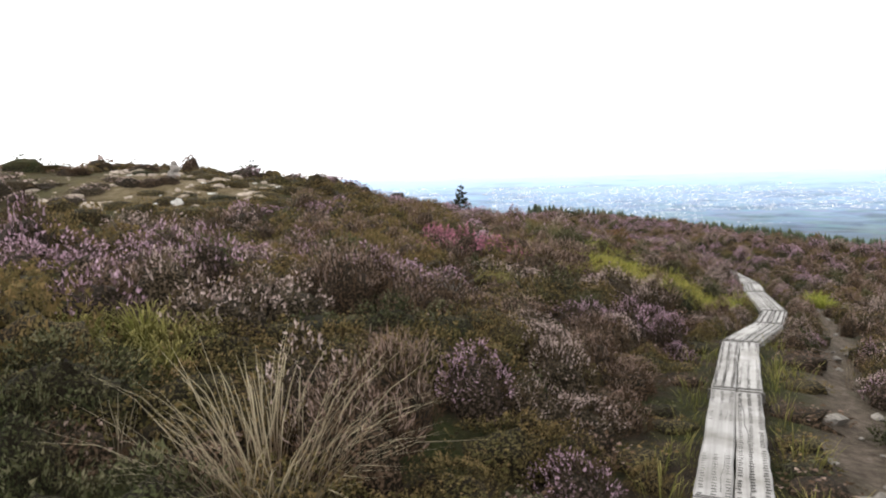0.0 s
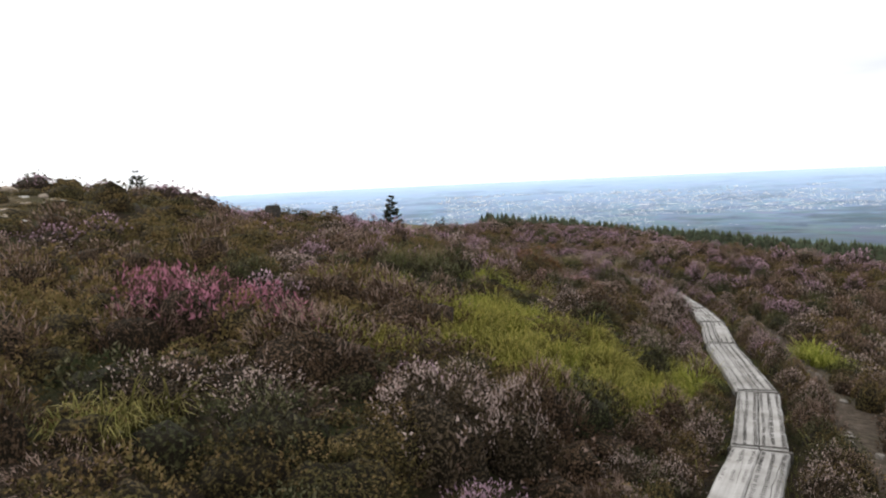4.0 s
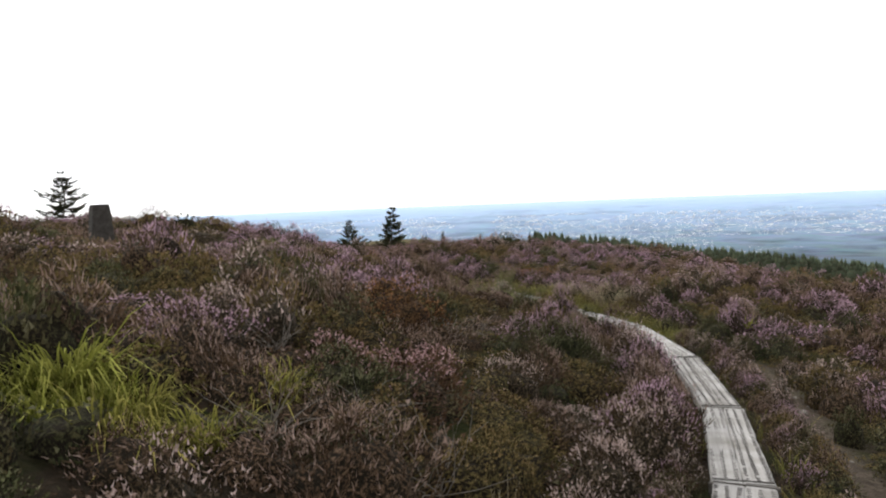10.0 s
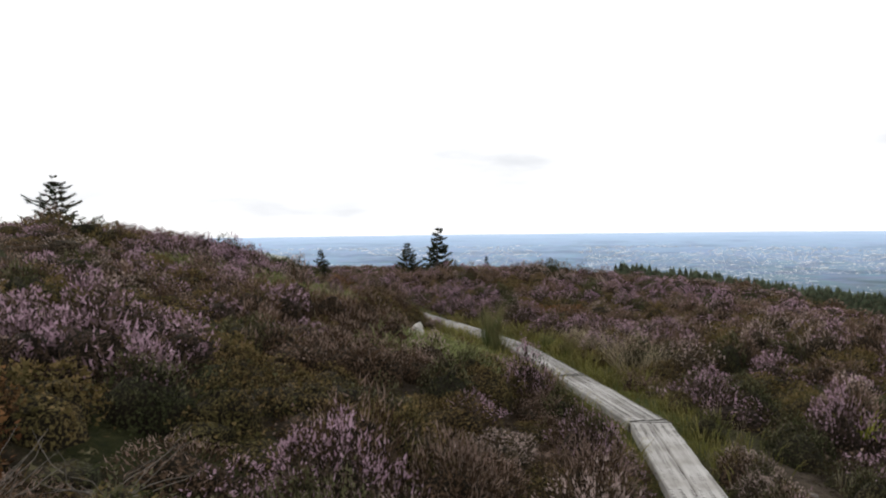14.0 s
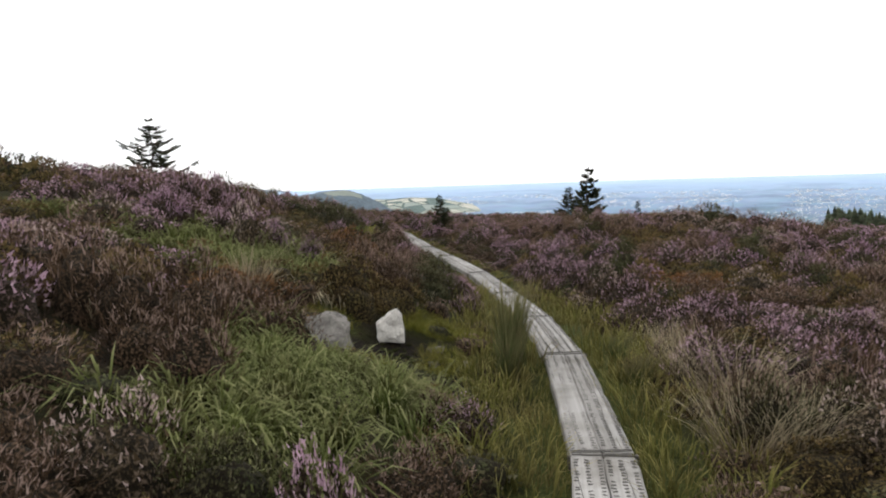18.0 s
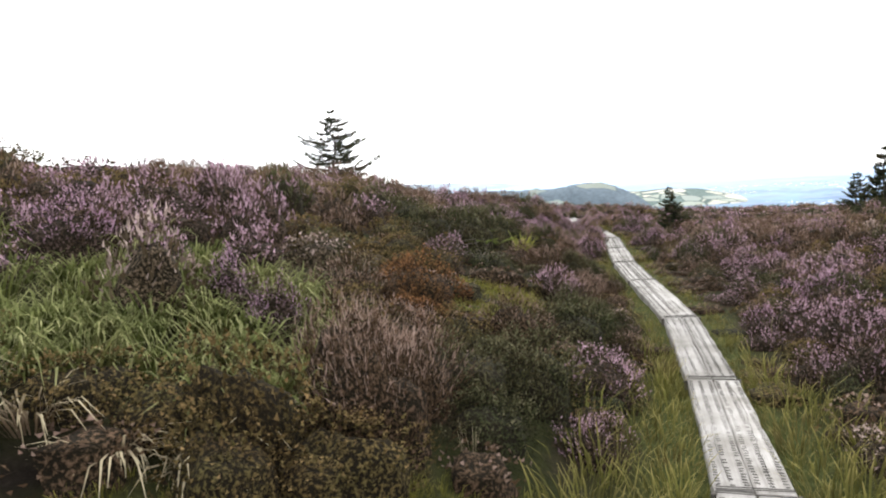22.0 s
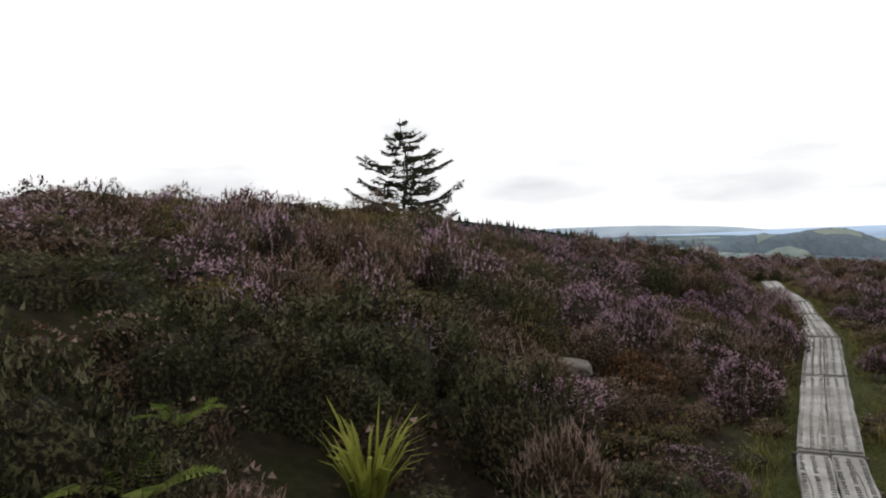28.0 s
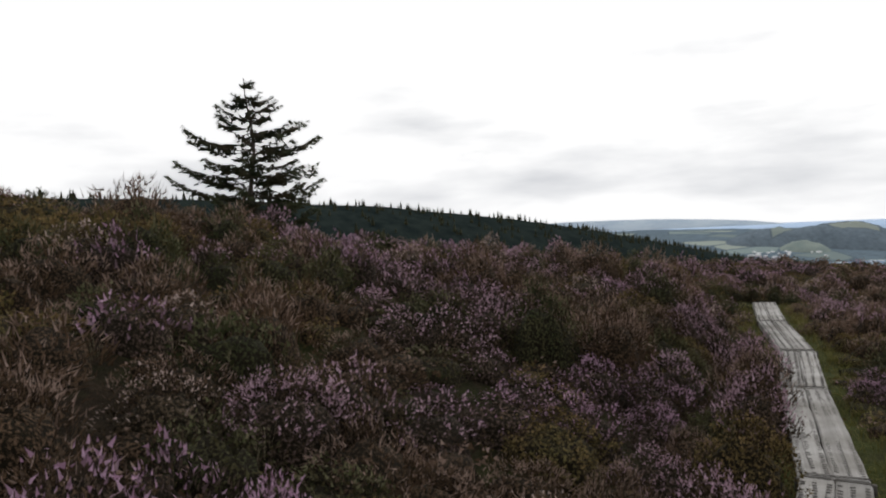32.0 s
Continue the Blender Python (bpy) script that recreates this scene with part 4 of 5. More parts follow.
def opening(x, y):
    if any(math.hypot(x - ox, y - oy) < r for ox, oy, r, _ in SWARD):
        return True
    return any(math.hypot(x - ox, y - oy) < r for ox, oy, r in OPENINGS)


def plant_heath():
    rng = random.Random(11)
    rows = {}
    near, cover = [], []
    for lo, hi, cell in ((0.0, 7.0, 0.56), (7.0, 17.0, 0.80), (17.0, 42.0, 1.15), (42.0, 130.0, 2.4)):
        x0, x1 = (-22, 26) if hi < 20 else ((-50, 56) if hi < 50 else (-100, 120))
        y0, y1 = (-5, 72) if hi < 20 else ((-14, 100) if hi < 50 else (-20, 180))
        gx, gy = np.meshgrid(np.arange(x0, x1, cell), np.arange(y0, y1, cell))
        gx[::2] += cell / 2
        x = gx.ravel() + np.array([rng.uniform(-0.36, 0.36) * cell for _ in range(gx.size)])
        y = gy.ravel() + np.array([rng.uniform(-0.36, 0.36) * cell for _ in range(gx.size)])
        d, _ = trail(x, y)
        keep = (np.abs(d) >= lo) & (np.abs(d) < hi)
        keep &= (y > 0.75 * np.abs(x) - 9) | (np.abs(d) < 7) | ((x < 0) & (y > 12))
        if lo > 6:
            keep &= (y > 1) & (x < 12 + 1.05 * y)
        x, y, d = x[keep], y[keep], d[keep]
        z, bare = land(x, y), bare_soil(x, y)
        for px, py, pd, pz, pb in zip(x, y, d, z, bare):
            a = abs(pd)
            verge = 0.36 if py < 24 else 0.46 if py < 28 else 0.70 if py < 35 else 0.40
            if a < verge + 0.14 * rng.random() or pb > 0.6:
                continue
            if a < 9 and meadow(px, py) is not None:
                continue
            if math.hypot((px + 6.8) / 3.4, (py - 19.2) / 2.8) < 1 and rng.random() < 0.36:
                continue
            if math.hypot(px + 0.7, py - 27.0) < 1.9 + 0.5 * rng.random():
                continue
            if a < 9 and opening(px, py):
                continue
            if any(math.hypot(px - q[0], py - q[1]) < 0.85 * q[2] for q in LARGE):
                continue
            kind = heather_kind(px, py, -1 if pd < 0 else 1, rng)
            edge = float(smooth(np.float64(a), 0.5, 1.3))
            swell = 1.0 + 0.70 * noise.noise(Vector((px * 0.55, py * 0.55, 1.0))) + 0.45 * noise.noise(Vector((px * 1.3, py * 1.3, 7.0)))
            wide = cell * rng.uniform(0.58, 0.84) * (0.6 + 0.4 * edge)
            tall = 0.42 * max(0.45, swell) * rng.uniform(0.72, 1.28) * (0.6 + 0.4 * edge) * (0.85 if kind == 4 else 1.0)
            wide = min(wide, a - 0.08)
            if pd > 0 and py < 25:
                wide = min(wide, max(0.14, abs(pd - track_line(py)) - 0.10))
            if math.hypot((px + 6.8) / 3.4, (py - 19.2) / 2.8) < 1:
                tall *= 0.5
            if math.hypot(px + 3.8, py - 35.4) < 2.3 or math.hypot(px + 1.5, py - 28.6) < 3.2:
                tall *= 0.6
            row = (rng.randrange(6), px, py, pz - 0.05 + 0.10 * max(0.0, noise.noise(Vector((px * 0.75, py * 0.75, 12.0)))) * min(1.0, a / 1.5), rng.uniform(0, 6.28), wide, tall)
            if a < 7 and 0 < py < 50:
                near.append((a + (1.4 if pd > 0 else 0), kind, row))
                cover.append((px, py, 0.75 * wide))
            else:
                if a > 62:
                    continue
                level = 1 if a < 11 else 2 if a < 17 else 3
                rows.setdefault((kind, level), []).append(row)
    # low growth that closes the gaps between the cushions
    gx, gy = np.meshgrid(np.arange(-9, 17, 0.42), np.arange(0, 57, 0.42))
    x = gx.ravel() + np.array([rng.uniform(-0.2, 0.2) for _ in range(gx.size)])
    y = gy.ravel() + np.array([rng.uniform(-0.2, 0.2) for _ in range(gx.size)])
    d, _ = trail(x, y)
    keep = (np.abs(d) > 0.42) & (np.abs(d) < 6.5) & (bare_soil(x, y) < 0.35)
    x, y, d = x[keep], y[keep], d[keep]
    bx, by, br = (np.array(q) for q in zip(*cover))
    for px, py, pd, pz in zip(x, y, d, land(x, y)):
        if (np.hypot(bx - px, by - py) < br).any():
            continue
        if any(math.hypot(px - ox, py - oy) < r for ox, oy, r, _ in SWARD) and rng.random() < 0.7:
            continue
        if meadow(px, py) is None and (py < 25 or abs(pd) > (0.70 if py < 35 else 0.42)):
            h = rng.uniform(0.16, 0.30) * (0.6 if opening(px, py) or abs(pd) < 0.8 else 1.0)
            rows.setdefault((rng.choice((2, 2, 3, 4, 4)), 4), []).append((rng.randrange(6), px, py, pz - 0.04, rng.uniform(0, 6.28), rng.uniform(0.26, 0.40), h))
    # small heather that leans against the boards and fills the strip up to the track
    for k in range(230):
        py, right = 9.0 + 16.0 * (k // 2) / 115 + rng.uniform(-0.1, 0.1), k % 2
        pd = rng.uniform(0.40, 0.62) if right else -rng.uniform(0.40, 0.56)
        q = min(range(len(JOINTS) - 1), key=lambda i: abs((JOINTS[i][1] + JOINTS[i + 1][1]) / 2 - py))
        (ax, ay), (bx, by) = JOINTS[q], JOINTS[q + 1]
        n, u = math.hypot(bx - ax, by - ay), (py - ay) / (by - ay)
        px, py = ax + u * (bx - ax) + pd * (by - ay) / n, py - pd * (bx - ax) / n
        if meadow(px, py) is not None or bare_soil(np.array([px]), np.array([py]))[0] > 0.5:
            continue
        kind = rng.choice((0, 1, 2, 3, 1, 4)) if py > 14 else rng.choice((1, 2, 3, 4))
        rows.setdefault((kind, 0), []).append((rng.randrange(6), px, py, land_at(px, py) - 0.03, rng.uniform(0, 6.28), rng.uniform(0.17, 0.25), rng.uniform(0.20, 0.32)))
    for q, (tx, ty, tw, th, kind) in enumerate(TALL + LARGE):
        near.append((0.3, kind, (q % 6, tx, ty, land_at(tx, ty) - 0.04, 1.3 * q, tw * 1.1, th * 1.05)))
    near.sort()
    for a, kind, row in near[290:]:
        rows.setdefault((kind, 0 if a < 3.4 else 1), []).append(row)
    for (kind, level), places in sorted(rows.items()):
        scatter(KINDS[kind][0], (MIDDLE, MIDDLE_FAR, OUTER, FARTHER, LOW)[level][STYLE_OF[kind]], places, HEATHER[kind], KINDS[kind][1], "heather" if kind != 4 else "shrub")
    names = ("heather_bush", "heather_bush", "heather_bush", "heather_bush", "bilberry_bush", "bell_heather_bush", "bilberry_bush", "heather_bush", "heather_bush")
    labels = ("bush of mauve flowering heather beside the boardwalk", "pale pink heather bush going over", "brown withered heather bush",
              "dark green heather bush not in flower", "low bilberry bush turning yellow and rust", "deep pink bell heather bush", "rust-coloured bilberry bush among the heather", "bush of deep violet flowering heather", "red-brown heather bush with small pink flowers")
    meshes = {}
    for _, kind, (k, x, y, z, turn, w, h) in near[:290]:
        key = (kind, k)
        if key not in meshes:
            v, f, t = NEAR[STYLE_OF[kind]][k]
            top = t[f].max(1)
            sets = [("stem", top <= -0.5), ("foliage", (top > -0.5) & (top < 0.45)), ("blossom" if kind in (0, 1, 5, 7, 8) else "shoot", top >= 0.45)]
            meshes[key] = []
            for name, chosen in sets:
                used, back = np.unique(f[chosen], return_inverse=True)
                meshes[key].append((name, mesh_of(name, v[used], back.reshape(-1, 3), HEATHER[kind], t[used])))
        ob = new(names[kind])
        ob.matrix_world = pose(x, y, z, 0, 0, math.degrees(turn)) @ Matrix.Diagonal((w, w, h, 1))
        tagged(ob, labels[kind], "heather" if kind not in (4, 6) else "shrub", "heath bushes by the boardwalk")
        for name, me in meshes[key]:
            tagged(part(name, me, ob, "dark woody stems inside, with shade painted in" if name == "stem" else ""), kind="" if name == "stem" else "stuff")


plant_heath()


# ---- grass ----
def thing_from(name, template, mat, x, y, turn, w, h, label, category, group="", sink=0.03):
    me = mesh_of("foliage", *template[:2], mat, template[2])
    ob = new(name)
    if name in ("straw_tussock", "rush_clump"):
        v, f, t = template
        n = len(v) // 8
        for k in range(n):
            own = np.arange(8) * n + k
            at = {int(q): i for i, q in enumerate(own)}
            tri = [[at[int(q)] for q in row] for row in f[(f[:, 0] % n) == k]]
            part("blade" if name == "straw_tussock" else "stem", mesh_of("blade", v[own], tri, mat, t[own]), ob)
    else:
        tagged(part("foliage", me, ob), kind="stuff")
    ob.matrix_world = pose(x, y, land_at(x, y) - sink, 0, 0, turn) @ Matrix.Diagonal((w, w, h, 1))
    return tagged(ob, label, category, group)


def plant_grass():
    rng = random.Random(23)
    mats = (GRASS, GRASS_SOFT, GRASS_LIME, GRASS_PALE)
    names = ("yellow-green moor grass tussock with arching blades", "soft dull green grass tussock", "bright lime green grass tussock", "long arching grey-green grass tussock with pale blades")
    shared, made = {}, []
    for mx, my, r, kind in MEADOWS:
        for _ in range(max(4, int((17 if kind == 3 else 21) * r * r / 0.5))):
            a, q = rng.uniform(0, 6.28), r * math.sqrt(rng.random())
            x, y = mx + q * math.cos(a), my + q * math.sin(a)
            if abs(float(trail(np.array([x]), np.array([y]))[0][0])) < 0.5:
                continue
            if any(math.hypot(x - b[0], y - b[1]) < 0.9 * b[2] for b in LARGE):
                continue
            s = rng.uniform(0.30, 0.44) * (1.15 if kind == 3 else 1.1)
            made.append((abs(float(trail(np.array([x]), np.array([y]))[0][0])), kind, (rng.randrange(4), x, y, land_at(x, y) - 0.03, rng.uniform(0, 6.28), s, s * rng.uniform(0.8, 1.15))))
    made.sort()
    for _, kind, (k, x, y, z, turn, s, h) in made[:295]:
        if (k, kind) not in shared:
            v, f, t = (BROAD if kind == 3 else TUSSOCK)[k]
            shared[(k, kind)] = mesh_of("grass_tussock", v, f, mats[kind], t)
        ob = new("grass_tussock", shared[(k, kind)])
        ob.matrix_world = pose(x, y, z, 0, 0, math.degrees(turn)) @ Matrix.Diagonal((s, s, h, 1))
        tagged(ob, names[kind], "grass", "moor grass tussocks")
    for kind in range(4):
        scatter("moor_grass", BROAD if kind == 3 else TUSSOCK, [row for _, q, row in made[295:] if q == kind], mats[kind], "moor grass growing between the heather", "grass")
    # verges along the boards, and wisps among the heather
    verge, wisps, lime = [], [], []
    for _ in range(6000):
        y = rng.uniform(-2, 56)
        k = min(range(len(JOINTS) - 1), key=lambda q: abs((JOINTS[q][1] + JOINTS[q + 1][1]) / 2 - y))
        (ax, ay), (bx, by) = JOINTS[k], JOINTS[k + 1]
        s = rng.random()
        side = rng.choice((-1, 1))
        off = side * (0.235 + (rng.random() ** 1.5 * (0.75 if y < 35 else 0.30) if y > 24 else abs(rng.gauss(0, 0.12))))
        n = math.hypot(bx - ax, by - ay)
        x, y = ax + s * (bx - ax) + off * (by - ay) / n, ay + s * (by - ay) - off * (bx - ax) / n
        if y < 24.5 and rng.random() < 0.8:
            continue
        h = rng.uniform(0.12, 0.30) * (1 if abs(off) > 0.33 else 0.5)
        h *= 0.65 if y > 36 else 1.35 if y > 28 else 1.0
        verge.append((rng.randrange(4), x, y, land_at(x, y) - 0.01, rng.uniform(0, 6.28), h * 0.95, h))
    for _ in range(800):
        x, y = rng.uniform(-12, 15), rng.uniform(0, 56)
        d = abs(float(trail(np.array([x]), np.array([y]))[0][0]))
        if not 0.6 < d < 7 or noise.noise(Vector((x * 0.5, y * 0.5, 20))) < 0.05:
            continue
        h = rng.uniform(0.25, 0.42)
        wisps.append((rng.randrange(4), x, y, land_at(x, y), rng.uniform(0, 6.28), h * 0.5, h))
    # short bright sward in the hollow and between the bushes
    for mx, my, r, n in SWARD:
        for _ in range(2 * n):
            a, q, h = rng.uniform(0, 6.28), r * math.sqrt(rng.random()), rng.uniform(0.05, 0.12)
            x, y = mx + q * math.cos(a), my + q * math.sin(a)
            lime.append((rng.randrange(4), x, y, land_at(x, y) - 0.01, rng.uniform(0, 6.28), h * 1.1, h))
    scatter("short_sward", SPRAY, lime, GRASS, "short bright green grass in the peat hollow", "grass")
    scatter("verge_grass", SPRAY, verge, GRASS_SOFT, "short green grass along the boards", "grass")
    scatter("grass_wisps", WISP, wisps, STRAW, "thin pale grass stems among the heather", "grass")


TUFT = (1.93, 38.31)
plant_grass()
for x, y, w, h, turn in ((-0.66, 3.55, 0.85, 0.80, 20), (9.62, 28.9, 0.6, 0.62, 60), (9.55, 30.0, 0.7, 0.75, 80), (5.0, 29.95, 0.5, 0.62, 44), (9.15, 30.6, 0.55, 0.62, 10), (8.95, 31.6, 0.45, 0.5, 200), (9.9, 29.2, 0.6, 0.6, 130)):
    thing_from("straw_tussock", STRAWS[int(turn) % 2], STRAW, x, y, turn, w, h, "dry straw-coloured grass tussock with long stiff stems", "grass", "dry tussocks")
for x, y, w, h, turn in ((7.50, 30.70, 0.62, 1.02, 0), (7.42, 31.10, 0.50, 0.86, 70), (7.62, 30.25, 0.42, 0.6, 35), (2.85, 17.2, 0.75, 0.62, 20), (2.45, 17.0, 0.7, 0.6, 150), (3.15, 17.75, 0.6, 0.55, 95), (8.45, 31.3, 0.4, 0.38, 10), (8.75, 30.4, 0.4, 0.40, 45)):
    thing_from("rush_clump", RUSHES[int(turn) % 2], RUSH, x, y, turn, w, h, "dark green upright rush clump beside the boards", "grass", "rush clumps")
for x, y, w, h, turn in ((5.43, 30.94, 0.40, 0.36, 0), (5.32, 31.28, 0.44, 0.40, 80), (5.22, 30.69, 0.40, 0.34, 160), (4.84, 30.46, 0.42, 0.40, 230), (5.36, 31.10, 0.34, 0.30, 300)):
    thing_from("withered_grass", blade_template(266, 80, 0.014, 0.7, 1.75, radius=0.22), STRAW, x, y, turn, w, h, "withered pale grass blades hanging over the peat bank", "grass", "withered grass")
thing_from("grass_tuft", blade_template(268, 90, 0.012, 0.6, 0.8, radius=0.2), GRASS_LIME, 6.02, 13.95, 0, 0.36, 0.45, "lime green grass tuft beside the boards", "grass")
thing_from("grass_tuft", blade_template(262, 130, 0.012, 0.75, 1.0, radius=0.25), GRASS_LIME, 3.79, 17.21, 0, 0.62, 0.62, "bright lime green grass tuft among brown heather", "grass")
thing_from("grass_tuft", blade_template(264, 60, 0.016, 0.6, 0.7, radius=0.2), GRASS_LIME, 11.5, 26.1, 0, 0.5, 0.62, "bright yellow-green tuft standing out of the heather", "grass")
thing_from("grass_tuft", blade_template(260, 70, 0.018, 0.5, 0.5, radius=0.1), GRASS_LIME, TUFT[0], TUFT[1], 0, 0.50, 0.54, "single bright yellow-green grass tuft among heather", "grass")


# ---- stones, pillar ----
def rock(name, mat, x, y, size, seed, label, sink=0.25, turn=0.0, group="", flat=(1, 1, 1), sharp=0.35):
    bm = bmesh.new()
    bmesh.ops.create_icosphere(bm, subdivisions=3, radius=1.0)
    for v in bm.verts:
        n = noise.noise(v.co * 1.1 + Vector((seed * 3.7, 1, 2))) * sharp + noise.noise(v.co * 3.0 + Vector((seed, 5, 1))) * 0.12
        v.co *= 1 + n
    planes = random.Random(seed * 7 + 1)
    for _ in range(9):
        way = Vector((planes.gauss(0, 1), planes.gauss(0, 1), planes.gauss(0.3, 1))).normalized()
        depth = planes.uniform(0.50, 0.80)
        for v in bm.verts:
            over = v.co.dot(way) - depth
            if over > 0:
                v.co -= way * (over * 0.93)
    me = finish(name, bm, mat)
    ob = new(name, me)
    ob.matrix_world = pose(x, y, land_at(x, y) + size * flat[2] * (1 - sink) - 0.06, 0, 0, turn) @ Matrix.Diagonal((size * flat[0], size * flat[1], size * flat[2], 1))
    return tagged(ob, label, "rock", group)


def hewn(mat, x, y, z, turn, shells, label, seed):
    """A broken boulder: hulls of a few corners each, with chipped faces."""
    bm = bmesh.new()
    for corners in shells:
        got = [bm.verts.new(c) for c in corners]
        made = bmesh.ops.convex_hull(bm, input=got)
        bmesh.ops.delete(bm, geom=[g for g in made["geom_interior"] if isinstance(g, bmesh.types.BMVert)], context="VERTS")
    bmesh.ops.subdivide_edges(bm, edges=bm.edges[:], cuts=3, use_grid_fill=True)
    for v in bm.verts:
        v.co += Vector([0.030 * noise.noise(v.co * 7 + Vector((seed, k * 5, 0))) + 0.014 * noise.noise(v.co * 20 + Vector((seed, k * 9, 3))) for k in range(3)])
    ob = new("boulder", finish("boulder", bm, mat))
    ob.matrix_world = pose(x, y, z, 0, 0, turn)
    return tagged(ob, label, "rock")


hewn(QUARTZ, 6.18, 30.74, land_at(6.18, 30.74) - 0.06, 38, [((-0.14, -0.08, 0.0), (0.11, -0.10, 0.0), (0.13, 0.08, 0.0), (-0.11, 0.10, 0.0), (-0.16, -0.04, 0.15), (-0.13, 0.03, 0.21), (-0.05, -0.10, 0.12),
                                                           (0.02, 0.0, 0.33), (0.06, -0.02, 0.34), (0.09, 0.02, 0.31), (0.15, -0.03, 0.13), (0.05, -0.12, 0.10), (0.02, 0.10, 0.16))],
     "pale angular quartzite boulder in the peat hollow", 3)
hewn(BOULDER, 5.92, 29.80, land_at(5.92, 29.80) - 0.12, 30, [((-0.27, -0.19, 0.0), (0.22, -0.21, 0.0), (0.28, 0.10, 0.0), (-0.21, 0.21, 0.0), (-0.27, -0.13, 0.12), (-0.17, 0.15, 0.30), (0.05, 0.19, 0.36), (0.22, 0.15, 0.31), (0.27, 0.04, 0.24), (0.18, -0.18, 0.12))],
     "grey granite boulder with a sloping top, beside the hollow", 5)
for x, y, s, q in ((6.75, 30.55, 0.09, 7), (7.0, 30.8, 0.07, 8), (6.3, 29.9, 0.06, 9), (6.6, 31.0, 0.10, 10), (5.95, 30.0, 0.12, 11)):
    rock("stone", HOLLOW_STONE, x, y, s, q, "small flat grey stone lying in peat", 0.6, q * 40, "stones in the hollow", (1.3, 0.9, 0.5))
rock("boulder", HOLLOW_STONE, -0.05, 41.1, 0.17, 14, "small rounded grey boulder among heather", 0.5, 20, flat=(1.3, 1.0, 0.75), sharp=0.2)


def summit_stones():
    rng = random.Random(31)
    for k in range(170):
        a, q = rng.uniform(0, 6.28), math.sqrt(rng.random())
        x, y = -6.8 + 3.5 * q * math.cos(a), 19.2 + 2.8 * q * math.sin(a)
        s = rng.uniform(0.06, 0.15) * (1.8 if rng.random() < 0.16 else 1.0)
        rock("summit_stone", QUARTZ if rng.random() < 0.14 else TANSTONE, x, y, s, k + 20, "weathered flat stone of the stony summit", 0.35, rng.uniform(0, 360),
             "stones on the summit", (1.4, 1.0, rng.uniform(0.4, 0.65)), 0.45)
    for x, y, h, s in ((-7.2, 20.6, 0.0, 0.2), (-7.15, 20.55, 0.2, 0.16), (-7.2, 20.6, 0.36, 0.11)):
        ob = rock("cairn_stone", GRANITE, x, y, s, int(h * 100) + 99, "stone stacked in a small cairn", 0.2, h * 300, "cairn stones", (1.1, 0.9, 0.8))
        ob.location.z += h


summit_stones()


def track_stones():
    rng = random.Random(8)
    for k in range(70):
        q = rng.uniform(1, 25)
        i = min(range(len(JOINTS) - 1), key=lambda j: abs((JOINTS[j][1] + JOINTS[j + 1][1]) / 2 - q))
        (ax, ay), (bx, by) = JOINTS[i], JOINTS[i + 1]
        n, s, off = math.hypot(bx - ax, by - ay), rng.random(), float(track_line(q)) + rng.gauss(0, 0.13)
        x, y = ax + s * (bx - ax) + off * (by - ay) / n, ay + s * (by - ay) - off * (bx - ax) / n
        rock("track_stone", HOLLOW_STONE, x, y, rng.uniform(0.02, 0.05) * (1.8 if rng.random() < 0.12 else 1.0), k + 200, "small grey stone trodden into the track", 0.6, rng.uniform(0, 360), "stones on the track", (1.3, 1, 0.6))


track_stones()


def peat_clods():
    """Crumbs of peat and dead stems on the bare ground of the hollow and of the openings."""
    rng = random.Random(61)
    bm = bmesh.new()
    bmesh.ops.create_icosphere(bm, subdivisions=1, radius=1.0)
    v = np.array([q.co[:] for q in bm.verts])
    f = np.array([[q.index for q in face.verts] for face in bm.faces])
    bm.free()
    lumps = [(v * (0.7 + 0.6 * np.random.RandomState(k).rand(len(v), 1)), f, np.zeros(len(v))) for k in range(5)]
    rows = []
    for mx, my, r, n in [(6.9, 29.8, 1.1, 420), (7.7, 28.9, 0.6, 110)] + [(x, y, q, 34) for x, y, q in OPENINGS]:
        for _ in range(n):
            a, q, s = rng.uniform(0, 6.28), r * math.sqrt(rng.random()), rng.uniform(0.012, 0.05)
            x, y = mx + q * math.cos(a), my + q * math.sin(a)
            if abs(float(trail(np.array([x]), np.array([y]))[0][0])) > 0.4:
                rows.append((rng.randrange(5), x, y, land_at(x, y) - 0.075, rng.uniform(0, 6.28), s, s * 0.5))
    scatter("peat_clods", lumps, rows, GROUND, "dark crumbs of peat on bare ground", "peat")


peat_clods()


def pillar():
    bm = bmesh.new()
    rings = ((-0.5, 0.25), (0.0, 0.23), (0.74, 0.175), (0.82, 0.168), (0.84, 0.15))
    loops = []
    for z, w in rings:
        loops.append([bm.verts.new((w * math.cos(math.pi / 4 + k * math.pi / 2) * 1.41, w * math.sin(math.pi / 4 + k * math.pi / 2) * 1.41, z)) for k in range(4)])
    for a, b in zip(loops[:-1], loops[1:]):
        for k in range(4):
            bm.faces.new((a[k], a[(k + 1) % 4], b[(k + 1) % 4], b[k]))
    bm.faces.new(loops[-1])
    bmesh.ops.bevel(bm, geom=[e for e in bm.edges if abs(e.verts[0].co.z - e.verts[1].co.z) > 0.05], offset=0.035, segments=2, affect="EDGES")
    ob = new("survey_pillar", finish("survey_pillar", bm, CONCRETE))
    ob.matrix_world = pose(-1.3, 28.3, 0.10, 0, 0, 38)
    tagged(ob, "dark squat tapering stone survey pillar on the heath", "pillar")


pillar()


